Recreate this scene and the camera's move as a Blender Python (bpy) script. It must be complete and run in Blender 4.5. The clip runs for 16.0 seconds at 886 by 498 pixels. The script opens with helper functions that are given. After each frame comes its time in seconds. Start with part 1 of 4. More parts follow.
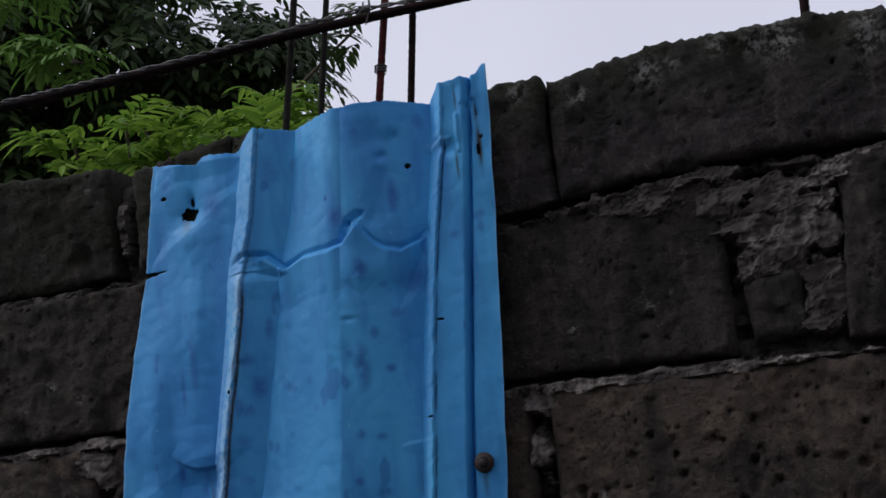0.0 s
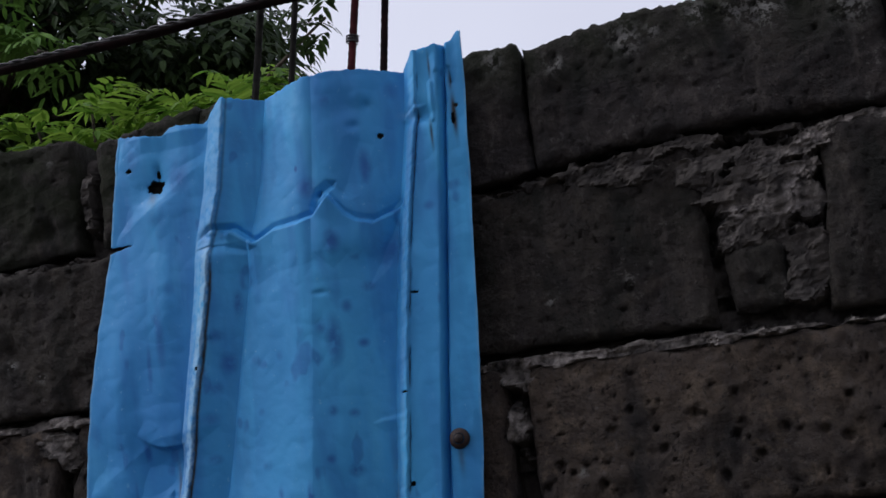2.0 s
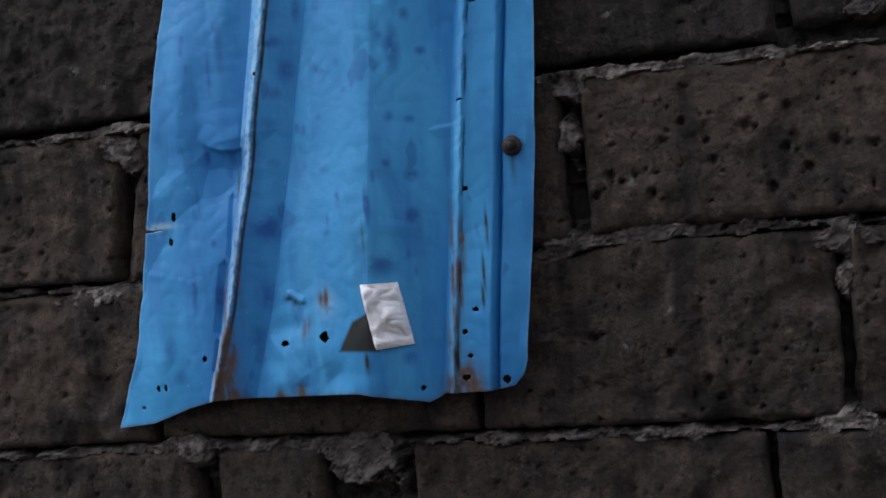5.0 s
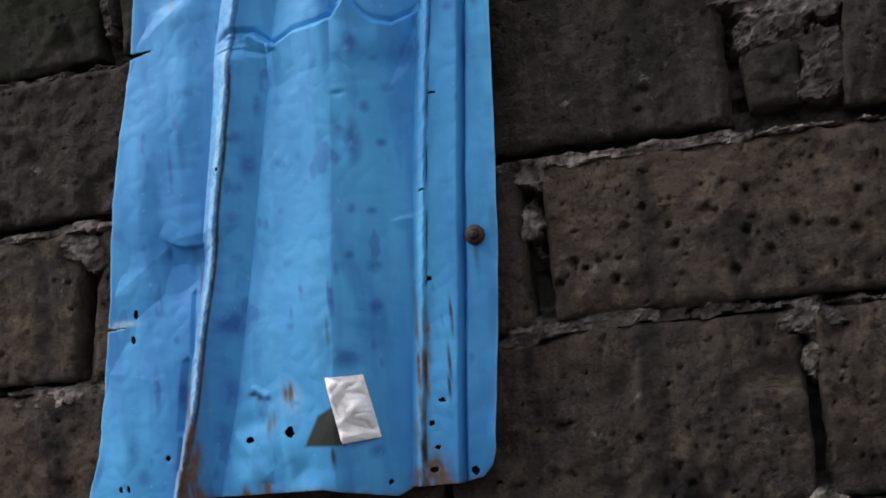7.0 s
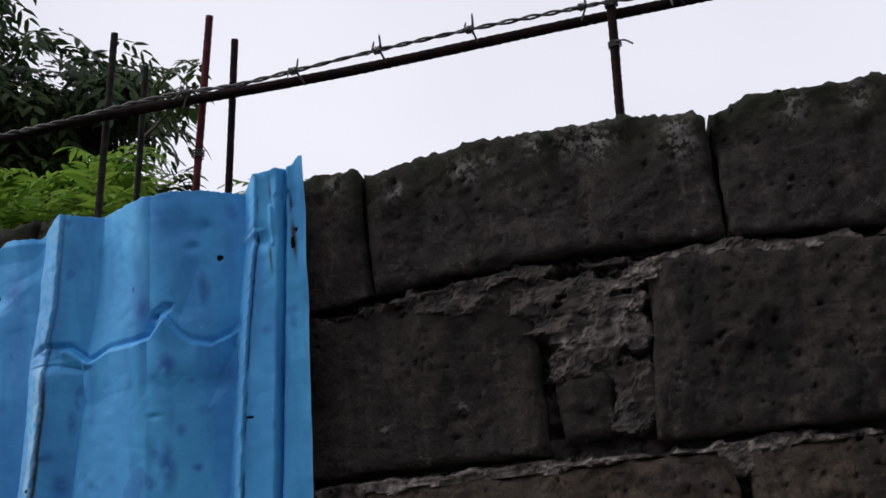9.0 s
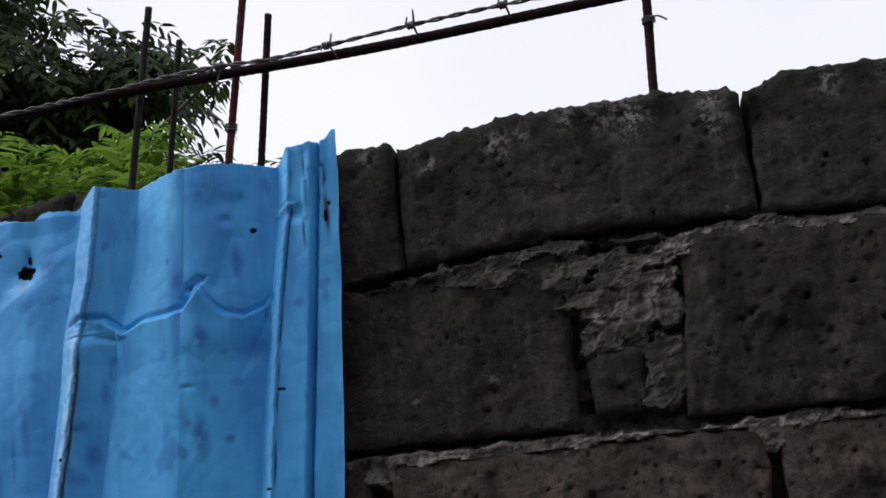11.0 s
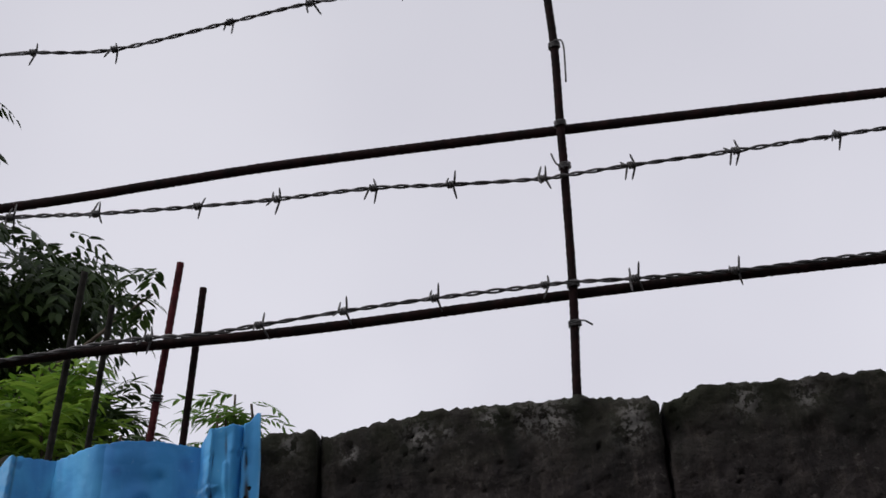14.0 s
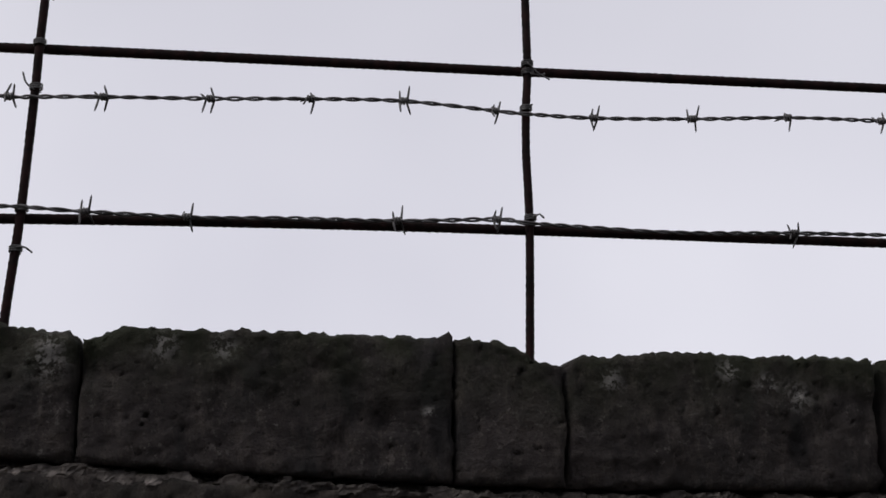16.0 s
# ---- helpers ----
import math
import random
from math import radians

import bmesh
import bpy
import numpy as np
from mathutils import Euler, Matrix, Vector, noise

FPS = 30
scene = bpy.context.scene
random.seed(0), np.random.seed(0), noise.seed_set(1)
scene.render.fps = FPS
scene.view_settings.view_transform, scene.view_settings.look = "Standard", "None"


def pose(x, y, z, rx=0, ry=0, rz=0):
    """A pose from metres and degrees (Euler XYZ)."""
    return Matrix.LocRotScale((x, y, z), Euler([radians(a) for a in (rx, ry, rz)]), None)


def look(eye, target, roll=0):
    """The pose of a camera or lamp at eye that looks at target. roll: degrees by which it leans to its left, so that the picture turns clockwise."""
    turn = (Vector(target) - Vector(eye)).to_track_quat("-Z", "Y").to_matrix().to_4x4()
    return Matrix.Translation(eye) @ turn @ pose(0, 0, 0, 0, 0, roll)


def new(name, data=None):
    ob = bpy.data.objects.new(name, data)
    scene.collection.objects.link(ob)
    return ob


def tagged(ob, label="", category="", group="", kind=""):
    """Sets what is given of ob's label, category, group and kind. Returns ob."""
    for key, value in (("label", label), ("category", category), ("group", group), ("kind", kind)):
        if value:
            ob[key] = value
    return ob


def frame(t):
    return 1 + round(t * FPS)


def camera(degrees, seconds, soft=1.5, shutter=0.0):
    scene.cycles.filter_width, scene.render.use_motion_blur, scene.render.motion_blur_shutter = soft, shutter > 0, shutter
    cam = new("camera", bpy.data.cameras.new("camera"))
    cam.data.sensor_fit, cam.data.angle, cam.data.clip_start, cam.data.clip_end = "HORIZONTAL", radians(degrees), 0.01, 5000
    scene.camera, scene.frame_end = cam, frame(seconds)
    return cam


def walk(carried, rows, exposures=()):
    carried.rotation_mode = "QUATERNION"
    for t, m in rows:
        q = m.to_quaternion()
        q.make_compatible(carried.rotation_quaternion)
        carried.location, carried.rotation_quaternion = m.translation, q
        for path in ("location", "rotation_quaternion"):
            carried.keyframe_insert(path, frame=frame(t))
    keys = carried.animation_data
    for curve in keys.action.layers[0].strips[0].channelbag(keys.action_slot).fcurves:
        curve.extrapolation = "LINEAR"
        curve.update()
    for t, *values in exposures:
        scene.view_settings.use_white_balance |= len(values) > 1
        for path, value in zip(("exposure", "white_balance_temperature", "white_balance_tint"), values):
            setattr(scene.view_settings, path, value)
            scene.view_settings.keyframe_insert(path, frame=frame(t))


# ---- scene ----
cam = camera(37.7, 16.0, soft=1.6)
PATH = [
    (0, (0.292, -1.457, 1.708), (-0.195, 0.446, 2.083), -6.6),
    (0.5, (0.276, -1.442, 1.684), (-0.212, 0.465, 2.036), -5.2),
    (1, (0.268, -1.436, 1.701), (-0.237, 0.47, 2.038), -5.5),
    (1.5, (0.257, -1.423, 1.682), (-0.207, 0.494, 2.016), -6.3),
    (2, (0.272, -1.416, 1.681), (-0.169, 0.498, 2.055), -6.9),
    (2.5, (0.269, -1.421, 1.678), (-0.162, 0.496, 2.052), -6.3),
    (3, (0.262, -1.428, 1.681), (-0.186, 0.489, 2.031), -5.6),
    (3.5, (0.254, -1.426, 1.656), (-0.192, 0.497, 1.975), -5.4),
    (4, (0.265, -1.426, 1.643), (-0.199, 0.5, 1.922), -4.9),
    (4.3, (0.243, -1.45, 1.627), (-0.269, 0.467, 1.88), -4.3),
    (4.5, (0.233, -1.447, 1.595), (-0.286, 0.472, 1.812), -4.7),
    (4.7, (0.242, -1.44, 1.594), (-0.299, 0.482, 1.697), -4.7),
    (5.5, (0.255, -1.434, 1.588), (-0.275, 0.488, 1.632), -5.3),
    (6.8, (0.279, -1.426, 1.581), (-0.232, 0.497, 1.779), -6.3),
    (7, (0.255, -1.428, 1.574), (-0.224, 0.501, 1.79), -6.3),
    (7.5, (0.274, -1.428, 1.585), (-0.179, 0.504, 1.831), -6.5),
    (7.8, (0.322, -1.399, 1.612), (-0.137, 0.528, 1.885), -6.1),
    (8, (0.292, -1.424, 1.647), (-0.036, 0.529, 1.922), -6.5),
    (8.2, (0.293, -1.398, 1.632), (0.019, 0.546, 2.012), -7.2),
    (8.5, (0.344, -1.43, 1.759), (0.073, 0.510, 2.110), -7.3),
    (9, (0.349, -1.434, 1.769), (0.079, 0.505, 2.179), -7.0),
    (9.5, (0.35, -1.438, 1.765), (0.049, 0.493, 2.191), -6.7),
    (10, (0.339, -1.436, 1.751), (0.013, 0.497, 2.146), -6.0),
    (10.2, (0.344, -1.439, 1.762), (0.026, 0.499, 2.144), -6.1),
    (12.3, (0.321, -1.435, 1.745), (0.026, 0.499, 2.16), -6.5),
    (12.5, (0.337, -1.444, 1.764), (0.057, 0.495, 2.167), -6.5),
    (12.8, (0.338, -1.432, 1.772), (0.144, 0.507, 2.222), -6.2),
    (13, (0.304, -1.448, 1.779), (0.157, 0.48, 2.291), -6.6),
    (13.2, (0.32, -1.458, 1.825), (0.141, 0.457, 2.373), -6.7),
    (13.5, (0.306, -1.473, 1.838), (0.166, 0.406, 2.509), -5.8),
    (14, (0.339, -1.483, 1.843), (0.196, 0.388, 2.536), -4.0),
    (14.5, (0.335, -1.473, 1.819), (0.221, 0.383, 2.555), -2.5),
    (15, (0.371, -1.489, 1.839), (0.325, 0.381, 2.548), -0.6),
    (15.2, (0.412, -1.501, 1.853), (0.41, 0.385, 2.519), -0.4),
    (15.4, (0.459, -1.514, 1.886), (0.503, 0.395, 2.482), -0.1),
    (15.5, (0.511, -1.512, 1.871), (0.56, 0.395, 2.473), -0.0),
    (15.8, (0.601, -1.519, 1.885), (0.803, 0.39, 2.446), -0.4),
    (16, (0.644, -1.526, 1.887), (0.953, 0.38, 2.408), -0.2),
]
EXPOSURES = [(0, -0.28, 6050, 13), (1.5, -0.28, 6000, 13), (2.5, -0.02, 5930, 12), (4.0, 0.1, 5950, 12), (4.7, 0.15, 5980, 11), (7, 0.7, 6550, 9), (8, 0.6, 6450, 10), (8.5, 0.14, 6350, 10), (9.0, 0.08, 6400, 10), (9.4, -0.08, 6250, 11), (10.2, -0.2, 6150, 12),
             (12.3, 1.12, 6450, 10), (12.8, 1.05, 6450, 10), (13.4, 0.1, 6450, 11), (14, -0.2, 6450, 11), (16, -0.2, 6450, 11)]
walk(cam, [(t, look(eye, target, roll)) for t, eye, target, roll in PATH], EXPOSURES)

# ---- sky, sun ----
world = bpy.data.worlds.new("overcast_sky")
scene.world = world
world.use_nodes = True
wn, wl = world.node_tree.nodes, world.node_tree.links
SUN_AZ, SUN_EL = radians(257), radians(44)
sky = wn.new("ShaderNodeTexSky")
sky.sky_type, sky.sun_disc = "NISHITA", False
sky.sun_elevation, sky.sun_rotation, sky.dust_density = SUN_EL, SUN_AZ, 4.0
dim = wn.new("ShaderNodeVectorMath")
dim.operation = "SCALE"
dim.inputs["Scale"].default_value = 0.09
wl.new(sky.outputs[0], dim.inputs[0])
tc = wn.new("ShaderNodeTexCoord")
cl = wn.new("ShaderNodeTexNoise")
cl.inputs["Scale"].default_value, cl.inputs["Detail"].default_value = 2.2, 3.0
wl.new(tc.outputs["Generated"], cl.inputs["Vector"])
cr = wn.new("ShaderNodeValToRGB")
cr.color_ramp.elements[0].position, cr.color_ramp.elements[0].color = 0.3, (0.76, 0.75, 0.83, 1)
cr.color_ramp.elements[1].position, cr.color_ramp.elements[1].color = 0.7, (0.90, 0.89, 0.96, 1)
wl.new(cl.outputs["Fac"], cr.inputs[0])
wm = wn.new("ShaderNodeMix")
wm.data_type = "RGBA"
wm.inputs["Factor"].default_value = 0.9
wl.new(dim.outputs[0], wm.inputs["A"])
sx = wn.new("ShaderNodeSeparateXYZ")
wl.new(tc.outputs["Generated"], sx.inputs[0])
lift = wn.new("ShaderNodeMapRange")
for key, value in (("From Min", 0.15), ("From Max", 0.6), ("To Min", 1.12), ("To Max", 0.9)):
    lift.inputs[key].default_value = value
wl.new(sx.outputs["Z"], lift.inputs["Value"])
grade = wn.new("ShaderNodeVectorMath")
grade.operation = "SCALE"
wl.new(cr.outputs[0], grade.inputs[0])
wl.new(lift.outputs[0], grade.inputs["Scale"])
wl.new(grade.outputs[0], wm.inputs["B"])
wl.new(wm.outputs["Result"], wn["Background"].inputs[0])
wn["Background"].inputs[1].default_value = 1.0

sun_data = bpy.data.lights.new("sun", "SUN")
sun_data.energy, sun_data.angle, sun_data.color = 1.85, radians(28), (1.0, 0.97, 0.93)
sun = new("sun", sun_data)
sun.matrix_world = look((math.sin(SUN_AZ) * 10, math.cos(SUN_AZ) * 10, 10 * math.tan(SUN_EL)), (0, 0, 0))


# ---- materials ----
class Mat:
    """A small node-graph builder round one Principled surface."""

    def __init__(self, name, rough=0.8, metal=0.0, spec=0.5):
        self.m = bpy.data.materials.new(name)
        self.m.use_nodes = True
        self.n, self.l = self.m.node_tree.nodes, self.m.node_tree.links
        self.b = self.n["Principled BSDF"]
        self.b.inputs["Roughness"].default_value = rough
        self.b.inputs["Metallic"].default_value = metal
        self.b.inputs["Specular IOR Level"].default_value = spec
        self.co = self.n.new("ShaderNodeTexCoord").outputs["Object"]
        geo = self.n.new("ShaderNodeNewGeometry")
        self.pos = geo.outputs["Position"]
        self.island = geo.outputs["Random Per Island"]
        self.rand = self.n.new("ShaderNodeObjectInfo").outputs["Random"]

    def noise(self, scale, detail=4.0, stretch=None, rough=0.55, offset=0.0):
        v = self.pos
        if stretch or offset:
            mp = self.n.new("ShaderNodeMapping")
            mp.inputs["Scale"].default_value = stretch or (1, 1, 1)
            mp.inputs["Location"].default_value = (offset, offset, offset)
            self.l.new(v, mp.inputs["Vector"])
            v = mp.outputs[0]
        t = self.n.new("ShaderNodeTexNoise")
        t.inputs["Scale"].default_value, t.inputs["Detail"].default_value = scale, detail
        t.inputs["Roughness"].default_value = rough
        self.l.new(v, t.inputs["Vector"])
        return t.outputs["Fac"]

    def span(self, value, lo, hi):
        r = self.n.new("ShaderNodeMapRange")
        r.inputs["From Min"].default_value, r.inputs["From Max"].default_value = lo, hi
        self.l.new(value, r.inputs["Value"])
        return r.outputs[0]

    def times(self, a, b, op="MULTIPLY"):
        k = self.n.new("ShaderNodeMath")
        k.operation = op
        for i, v in enumerate((a, b)):
            if isinstance(v, (int, float)):
                k.inputs[i].default_value = v
            else:
                self.l.new(v, k.inputs[i])
        return k.outputs[0]

    def attr(self, name):
        a = self.n.new("ShaderNodeAttribute")
        a.attribute_name = name
        return a.outputs["Fac"]

    def mix(self, fac, a, b):
        k = self.n.new("ShaderNodeMix")
        k.data_type = "RGBA"
        for sock, v in (("Factor", fac), ("A", a), ("B", b)):
            if isinstance(v, tuple):
                k.inputs[sock].default_value = (*v, 1)
            elif isinstance(v, (int, float)):
                k.inputs[sock].default_value = v
            else:
                self.l.new(v, k.inputs[sock])
        return k.outputs["Result"]

    def color(self, c):
        if isinstance(c, tuple):
            self.b.inputs["Base Color"].default_value = (*c, 1)
        else:
            self.l.new(c, self.b.inputs["Base Color"])
        return self

    def rough(self, r):
        self.l.new(r, self.b.inputs["Roughness"])
        return self

    def bump(self, height, strength=0.5, dist=0.002):
        k = self.n.new("ShaderNodeBump")
        k.inputs["Strength"].default_value, k.inputs["Distance"].default_value = strength, dist
        self.l.new(height, k.inputs["Height"])
        self.l.new(k.outputs[0], self.b.inputs["Normal"])
        return self


def concrete():
    k = Mat("weathered_concrete", 0.9, spec=0.25)
    c = k.mix(k.span(k.noise(9, 5), 0.35, 0.68), (0.0165, 0.0140, 0.0146), (0.047, 0.0395, 0.0385))
    c = k.mix(k.times(k.attr("brown"), k.span(k.noise(11, 5, offset=21), 0.3, 0.6)), c, (0.108, 0.080, 0.060))
    c = k.mix(k.times(k.rand, 0.18), c, (0.055, 0.048, 0.044))
    c = k.mix(k.times(k.span(k.noise(42, 7, (1, 1, 0.38), 0.75), 0.51, 0.65), 0.7), c, (0.098, 0.082, 0.073))
    c = k.mix(k.times(k.times(k.attr("brown"), 0.75), k.span(k.noise(27, 7, offset=31, rough=0.72), 0.51, 0.61)), c, (0.165, 0.125, 0.090))
    c = k.mix(k.times(k.span(k.noise(260, 3, offset=27, rough=0.7), 0.52, 0.66), 0.4), c, (0.010, 0.009, 0.009))
    c = k.mix(k.times(k.span(k.noise(15, 3, offset=11), 0.4, 0.65), k.span(k.noise(120, 5, rough=0.75), 0.56, 0.66)), c, (0.125, 0.113, 0.104))
    c = k.mix(k.times(k.span(k.noise(20, 4, (1, 1, 0.3), offset=4), 0.5, 0.66), 0.8), c, (0.008, 0.008, 0.009))
    c = k.mix(k.times(k.span(k.noise(150, 4, offset=13, rough=0.7), 0.61, 0.66), 0.7), c, (0.006, 0.006, 0.006))
    # mossy tone, also carrying the foliage shade painted on the upper left blocks
    c = k.mix(k.times(k.attr("moss_and_shade"), k.times(k.span(k.noise(14, 5, offset=2), 0.34, 0.56), 0.85)), c, (0.017, 0.021, 0.008))
    c = k.mix(k.times(k.attr("lichen"), k.span(k.noise(110, 5, offset=7, rough=0.7), 0.47, 0.55)), c, (0.25, 0.24, 0.225))
    k.color(c)
    h = k.times(k.noise(200, 6, rough=0.75), k.times(k.noise(45, 5), 1.5), "ADD")
    return k.bump(h, 1.0, 0.008).m


def mortar_mat():
    k = Mat("crumbling_mortar", 0.95, spec=0.2)
    c = k.mix(k.span(k.noise(38, 5), 0.36, 0.66), (0.014, 0.0125, 0.012), (0.068, 0.059, 0.052))
    c = k.mix(k.times(k.attr("pale"), k.span(k.noise(60, 6, offset=3, rough=0.7), 0.38, 0.58)), c, (0.30, 0.268, 0.245))
    k.color(c)
    return k.bump(k.times(k.noise(140, 6, rough=0.7), k.noise(30, 4), "ADD"), 0.9, 0.004).m


def blue_paint():
    k = Mat("blue_painted_metal", 0.5, spec=0.32)
    c = k.mix(k.span(k.noise(6, 4, (1, 1, 0.3)), 0.32, 0.68), (0.029, 0.190, 0.50), (0.072, 0.385, 0.72))
    c = k.mix(k.times(k.span(k.noise(24, 3, (1, 1, 0.22), offset=3), 0.52, 0.66), 0.5), c, (0.026, 0.155, 0.45))
    c = k.mix(k.times(k.span(k.noise(15, 5, (1, 1, 0.16), offset=5), 0.55, 0.75), 0.6), c, (0.110, 0.45, 0.73))
    c = k.mix(k.times(k.span(k.noise(13, 3, (1, 1, 0.12), offset=15), 0.53, 0.57), 0.25), c, (0.026, 0.155, 0.45))
    c = k.mix(k.times(k.span(k.noise(33, 2, (1, 1, 0.55), offset=17), 0.65, 0.70), 0.5), c, (0.020, 0.115, 0.37))
    c = k.mix(k.times(k.attr("stain"), k.span(k.noise(70, 3, offset=19), 0.2, 0.5)), c, (0.016, 0.095, 0.34))
    # pale colour for worn edges and for light caught on ribs and folds
    c = k.mix(k.times(k.attr("scuff_and_sheen"), k.span(k.noise(120, 4), 0.3, 0.55)), c, (0.30, 0.50, 0.68))
    c = k.mix(k.times(k.span(k.noise(170, 4, (1, 1, 0.7), offset=23, rough=0.7), 0.66, 0.70), 0.5), c, (0.20, 0.46, 0.68))
    c = k.mix(k.times(k.attr("dark_marks"), k.span(k.noise(40, 4, offset=6), 0.1, 0.42)), c, (0.026, 0.030, 0.028))
    rust = k.times(k.attr("rust"), k.span(k.noise(90, 5, (1, 1, 0.4)), 0.3, 0.52))
    c = k.mix(rust, c, k.mix(k.noise(150, 4), (0.055, 0.036, 0.030), (0.15, 0.105, 0.085)))
    k.color(c)
    k.rough(k.span(k.noise(30, 4), -0.8, 1.5))
    return k.bump(k.times(k.noise(16, 3), k.times(k.noise(110, 3), 0.12), "ADD"), 0.5, 0.006).m


def rusty(name, a, b, rough=0.7, metal=0.35, spec=0.4):
    k = Mat(name, rough, metal, spec)
    k.color(k.mix(k.span(k.noise(60, 5), 0.35, 0.65), a, b))
    return k.bump(k.noise(300, 4), 0.6, 0.001).m


def leaf_mat(name, dark, light, dry, through_light):
    k = Mat(name, 0.55, spec=0.2)
    c = k.mix(k.island, dark, light)
    c = k.mix(k.times(k.span(k.noise(3, 3), 0.6, 0.75), 0.5), c, dry)
    k.color(c)
    tr = k.n.new("ShaderNodeBsdfTranslucent")
    k.l.new(c, tr.inputs[0])
    ms = k.n.new("ShaderNodeMixShader")
    ms.inputs[0].default_value = through_light
    out = k.n["Material Output"]
    k.l.new(k.b.outputs[0], ms.inputs[1])
    k.l.new(tr.outputs[0], ms.inputs[2])
    k.l.new(ms.outputs[0], out.inputs[0])
    return k.m


def plain(name, a, b, scale=8, rough=0.85, bump=0.3, spec=0.4):
    k = Mat(name, rough, spec=spec)
    k.color(k.mix(k.span(k.noise(scale, 5), 0.3, 0.7), a, b))
    return k.bump(k.noise(scale * 8, 5), bump, 0.003).m


CONCRETE, MORTAR, BLUE = concrete(), mortar_mat(), blue_paint()
REBAR = rusty("rusted_rebar", (0.005, 0.0035, 0.0035), (0.017, 0.007, 0.007), 0.85, 0.0, 0.12)
RED_ROD = rusty("red_oxide_rebar", (0.028, 0.006, 0.008), (0.085, 0.016, 0.019), 0.8, 0.0, 0.15)
GREY_ROD = rusty("grey_green_rebar", (0.008, 0.008, 0.007), (0.024, 0.022, 0.018), 0.85, 0.0, 0.15)
WIRE = rusty("dull_galvanised_wire", (0.03, 0.029, 0.03), (0.11, 0.106, 0.107), 0.55, 0.4)
BOLT = rusty("rusty_bolt_metal", (0.010, 0.008, 0.008), (0.045, 0.028, 0.024), 0.65, 0.2)
LEAF_BRIGHT = leaf_mat("bright_shrub_leaf", (0.075, 0.165, 0.018), (0.21, 0.335, 0.045), (0.26, 0.24, 0.06), 0.45)
LEAF_DARK = leaf_mat("dark_tree_leaf", (0.014, 0.029, 0.009), (0.045, 0.075, 0.020), (0.05, 0.05, 0.02), 0.3)
LEAF_MID = leaf_mat("young_tree_leaf", (0.07, 0.15, 0.025), (0.13, 0.24, 0.045), (0.12, 0.16, 0.05), 0.3)
DRY_LEAF = leaf_mat("dry_brown_leaf", (0.09, 0.06, 0.03), (0.16, 0.11, 0.05), (0.2, 0.14, 0.07), 0.3)
BARK = plain("dark_bark", (0.035, 0.027, 0.02), (0.09, 0.07, 0.05), 20, 0.95, 0.8)
DRY = plain("dry_stalk", (0.16, 0.10, 0.05), (0.30, 0.21, 0.11), 30, 0.9)
PAPER = plain("crumpled_white_paper", (0.80, 0.80, 0.82), (0.90, 0.90, 0.91), 60, 0.45, 0.3)
SOIL = plain("dark_soil", (0.05, 0.042, 0.032), (0.11, 0.095, 0.07), 3, 0.95, 0.8)
PLASTER = plain("grey_plaster", (0.16, 0.16, 0.155), (0.24, 0.235, 0.225), 2, 0.9, 0.3)


# ---- building helpers ----
def mesh(name, verts, faces, material, smooth=False, attrs=None):
    me = bpy.data.meshes.new(name)
    me.from_pydata([tuple(map(float, v)) for v in verts], [], faces)
    me.materials.append(material)
    if smooth:
        me.polygons.foreach_set("use_smooth", [True] * len(me.polygons))
    for key, values in (attrs or {}).items():
        me.attributes.new(key, "FLOAT", "POINT").data.foreach_set("value", np.asarray(values, float))
    me.update()
    return me


def part(name, me, parent, label="", kind="", place=None):
    ob = new(name, me)
    ob.parent = parent
    if place is not None:
        ob.matrix_basis = place
    return tagged(ob, label, "", "", kind)


def lerp_at(v, xs, ys):
    """Straight-line value at v between the given stations."""
    k = bisect_left(xs, v)
    if k <= 0:
        return ys[0]
    if k >= len(xs):
        return ys[-1]
    return ys[k - 1] + (ys[k] - ys[k - 1]) * (v - xs[k - 1]) / (xs[k] - xs[k - 1])


def bisect_left(xs, v):
    lo, hi = 0, len(xs)
    while lo < hi:
        m = (lo + hi) // 2
        lo, hi = (m + 1, hi) if xs[m] < v else (lo, m)
    return lo


def n3(x, y, z, s):
    return noise.noise((x * s, y * s, z * s))


def frac(x, y, z, s, octaves=4):
    return noise.fractal((x * s, y * s, z * s), 0.9, 2.1, octaves)


def tube_data(path, radius, sides=8, off=0):
    """Rings along a path; radius may be a list. Returns verts, faces."""
    p = np.array(path, float)
    d = np.gradient(p, axis=0)
    d /= np.linalg.norm(d, axis=1)[:, None]
    up = np.array([0, 1, 0.0]) if abs(d[0][1]) < 0.9 else np.array([1.0, 0, 0])
    verts, faces = [], []
    rad = np.broadcast_to(radius, (len(p),))
    for i in range(len(p)):
        a = np.cross(d[i], up)
        a /= np.linalg.norm(a)
        b = np.cross(d[i], a)
        for j in range(sides):
            w = 2 * math.pi * j / sides
            verts.append(p[i] + rad[i] * (math.cos(w) * a + math.sin(w) * b))
    for i in range(len(p) - 1):
        for j in range(sides):
            k = (j + 1) % sides
            faces.append((off + i * sides + j, off + i * sides + k, off + (i + 1) * sides + k, off + (i + 1) * sides + j))
    faces.append(tuple(off + j for j in range(sides))[::-1])
    faces.append(tuple(off + (len(p) - 1) * sides + j for j in range(sides)))
    return verts, faces


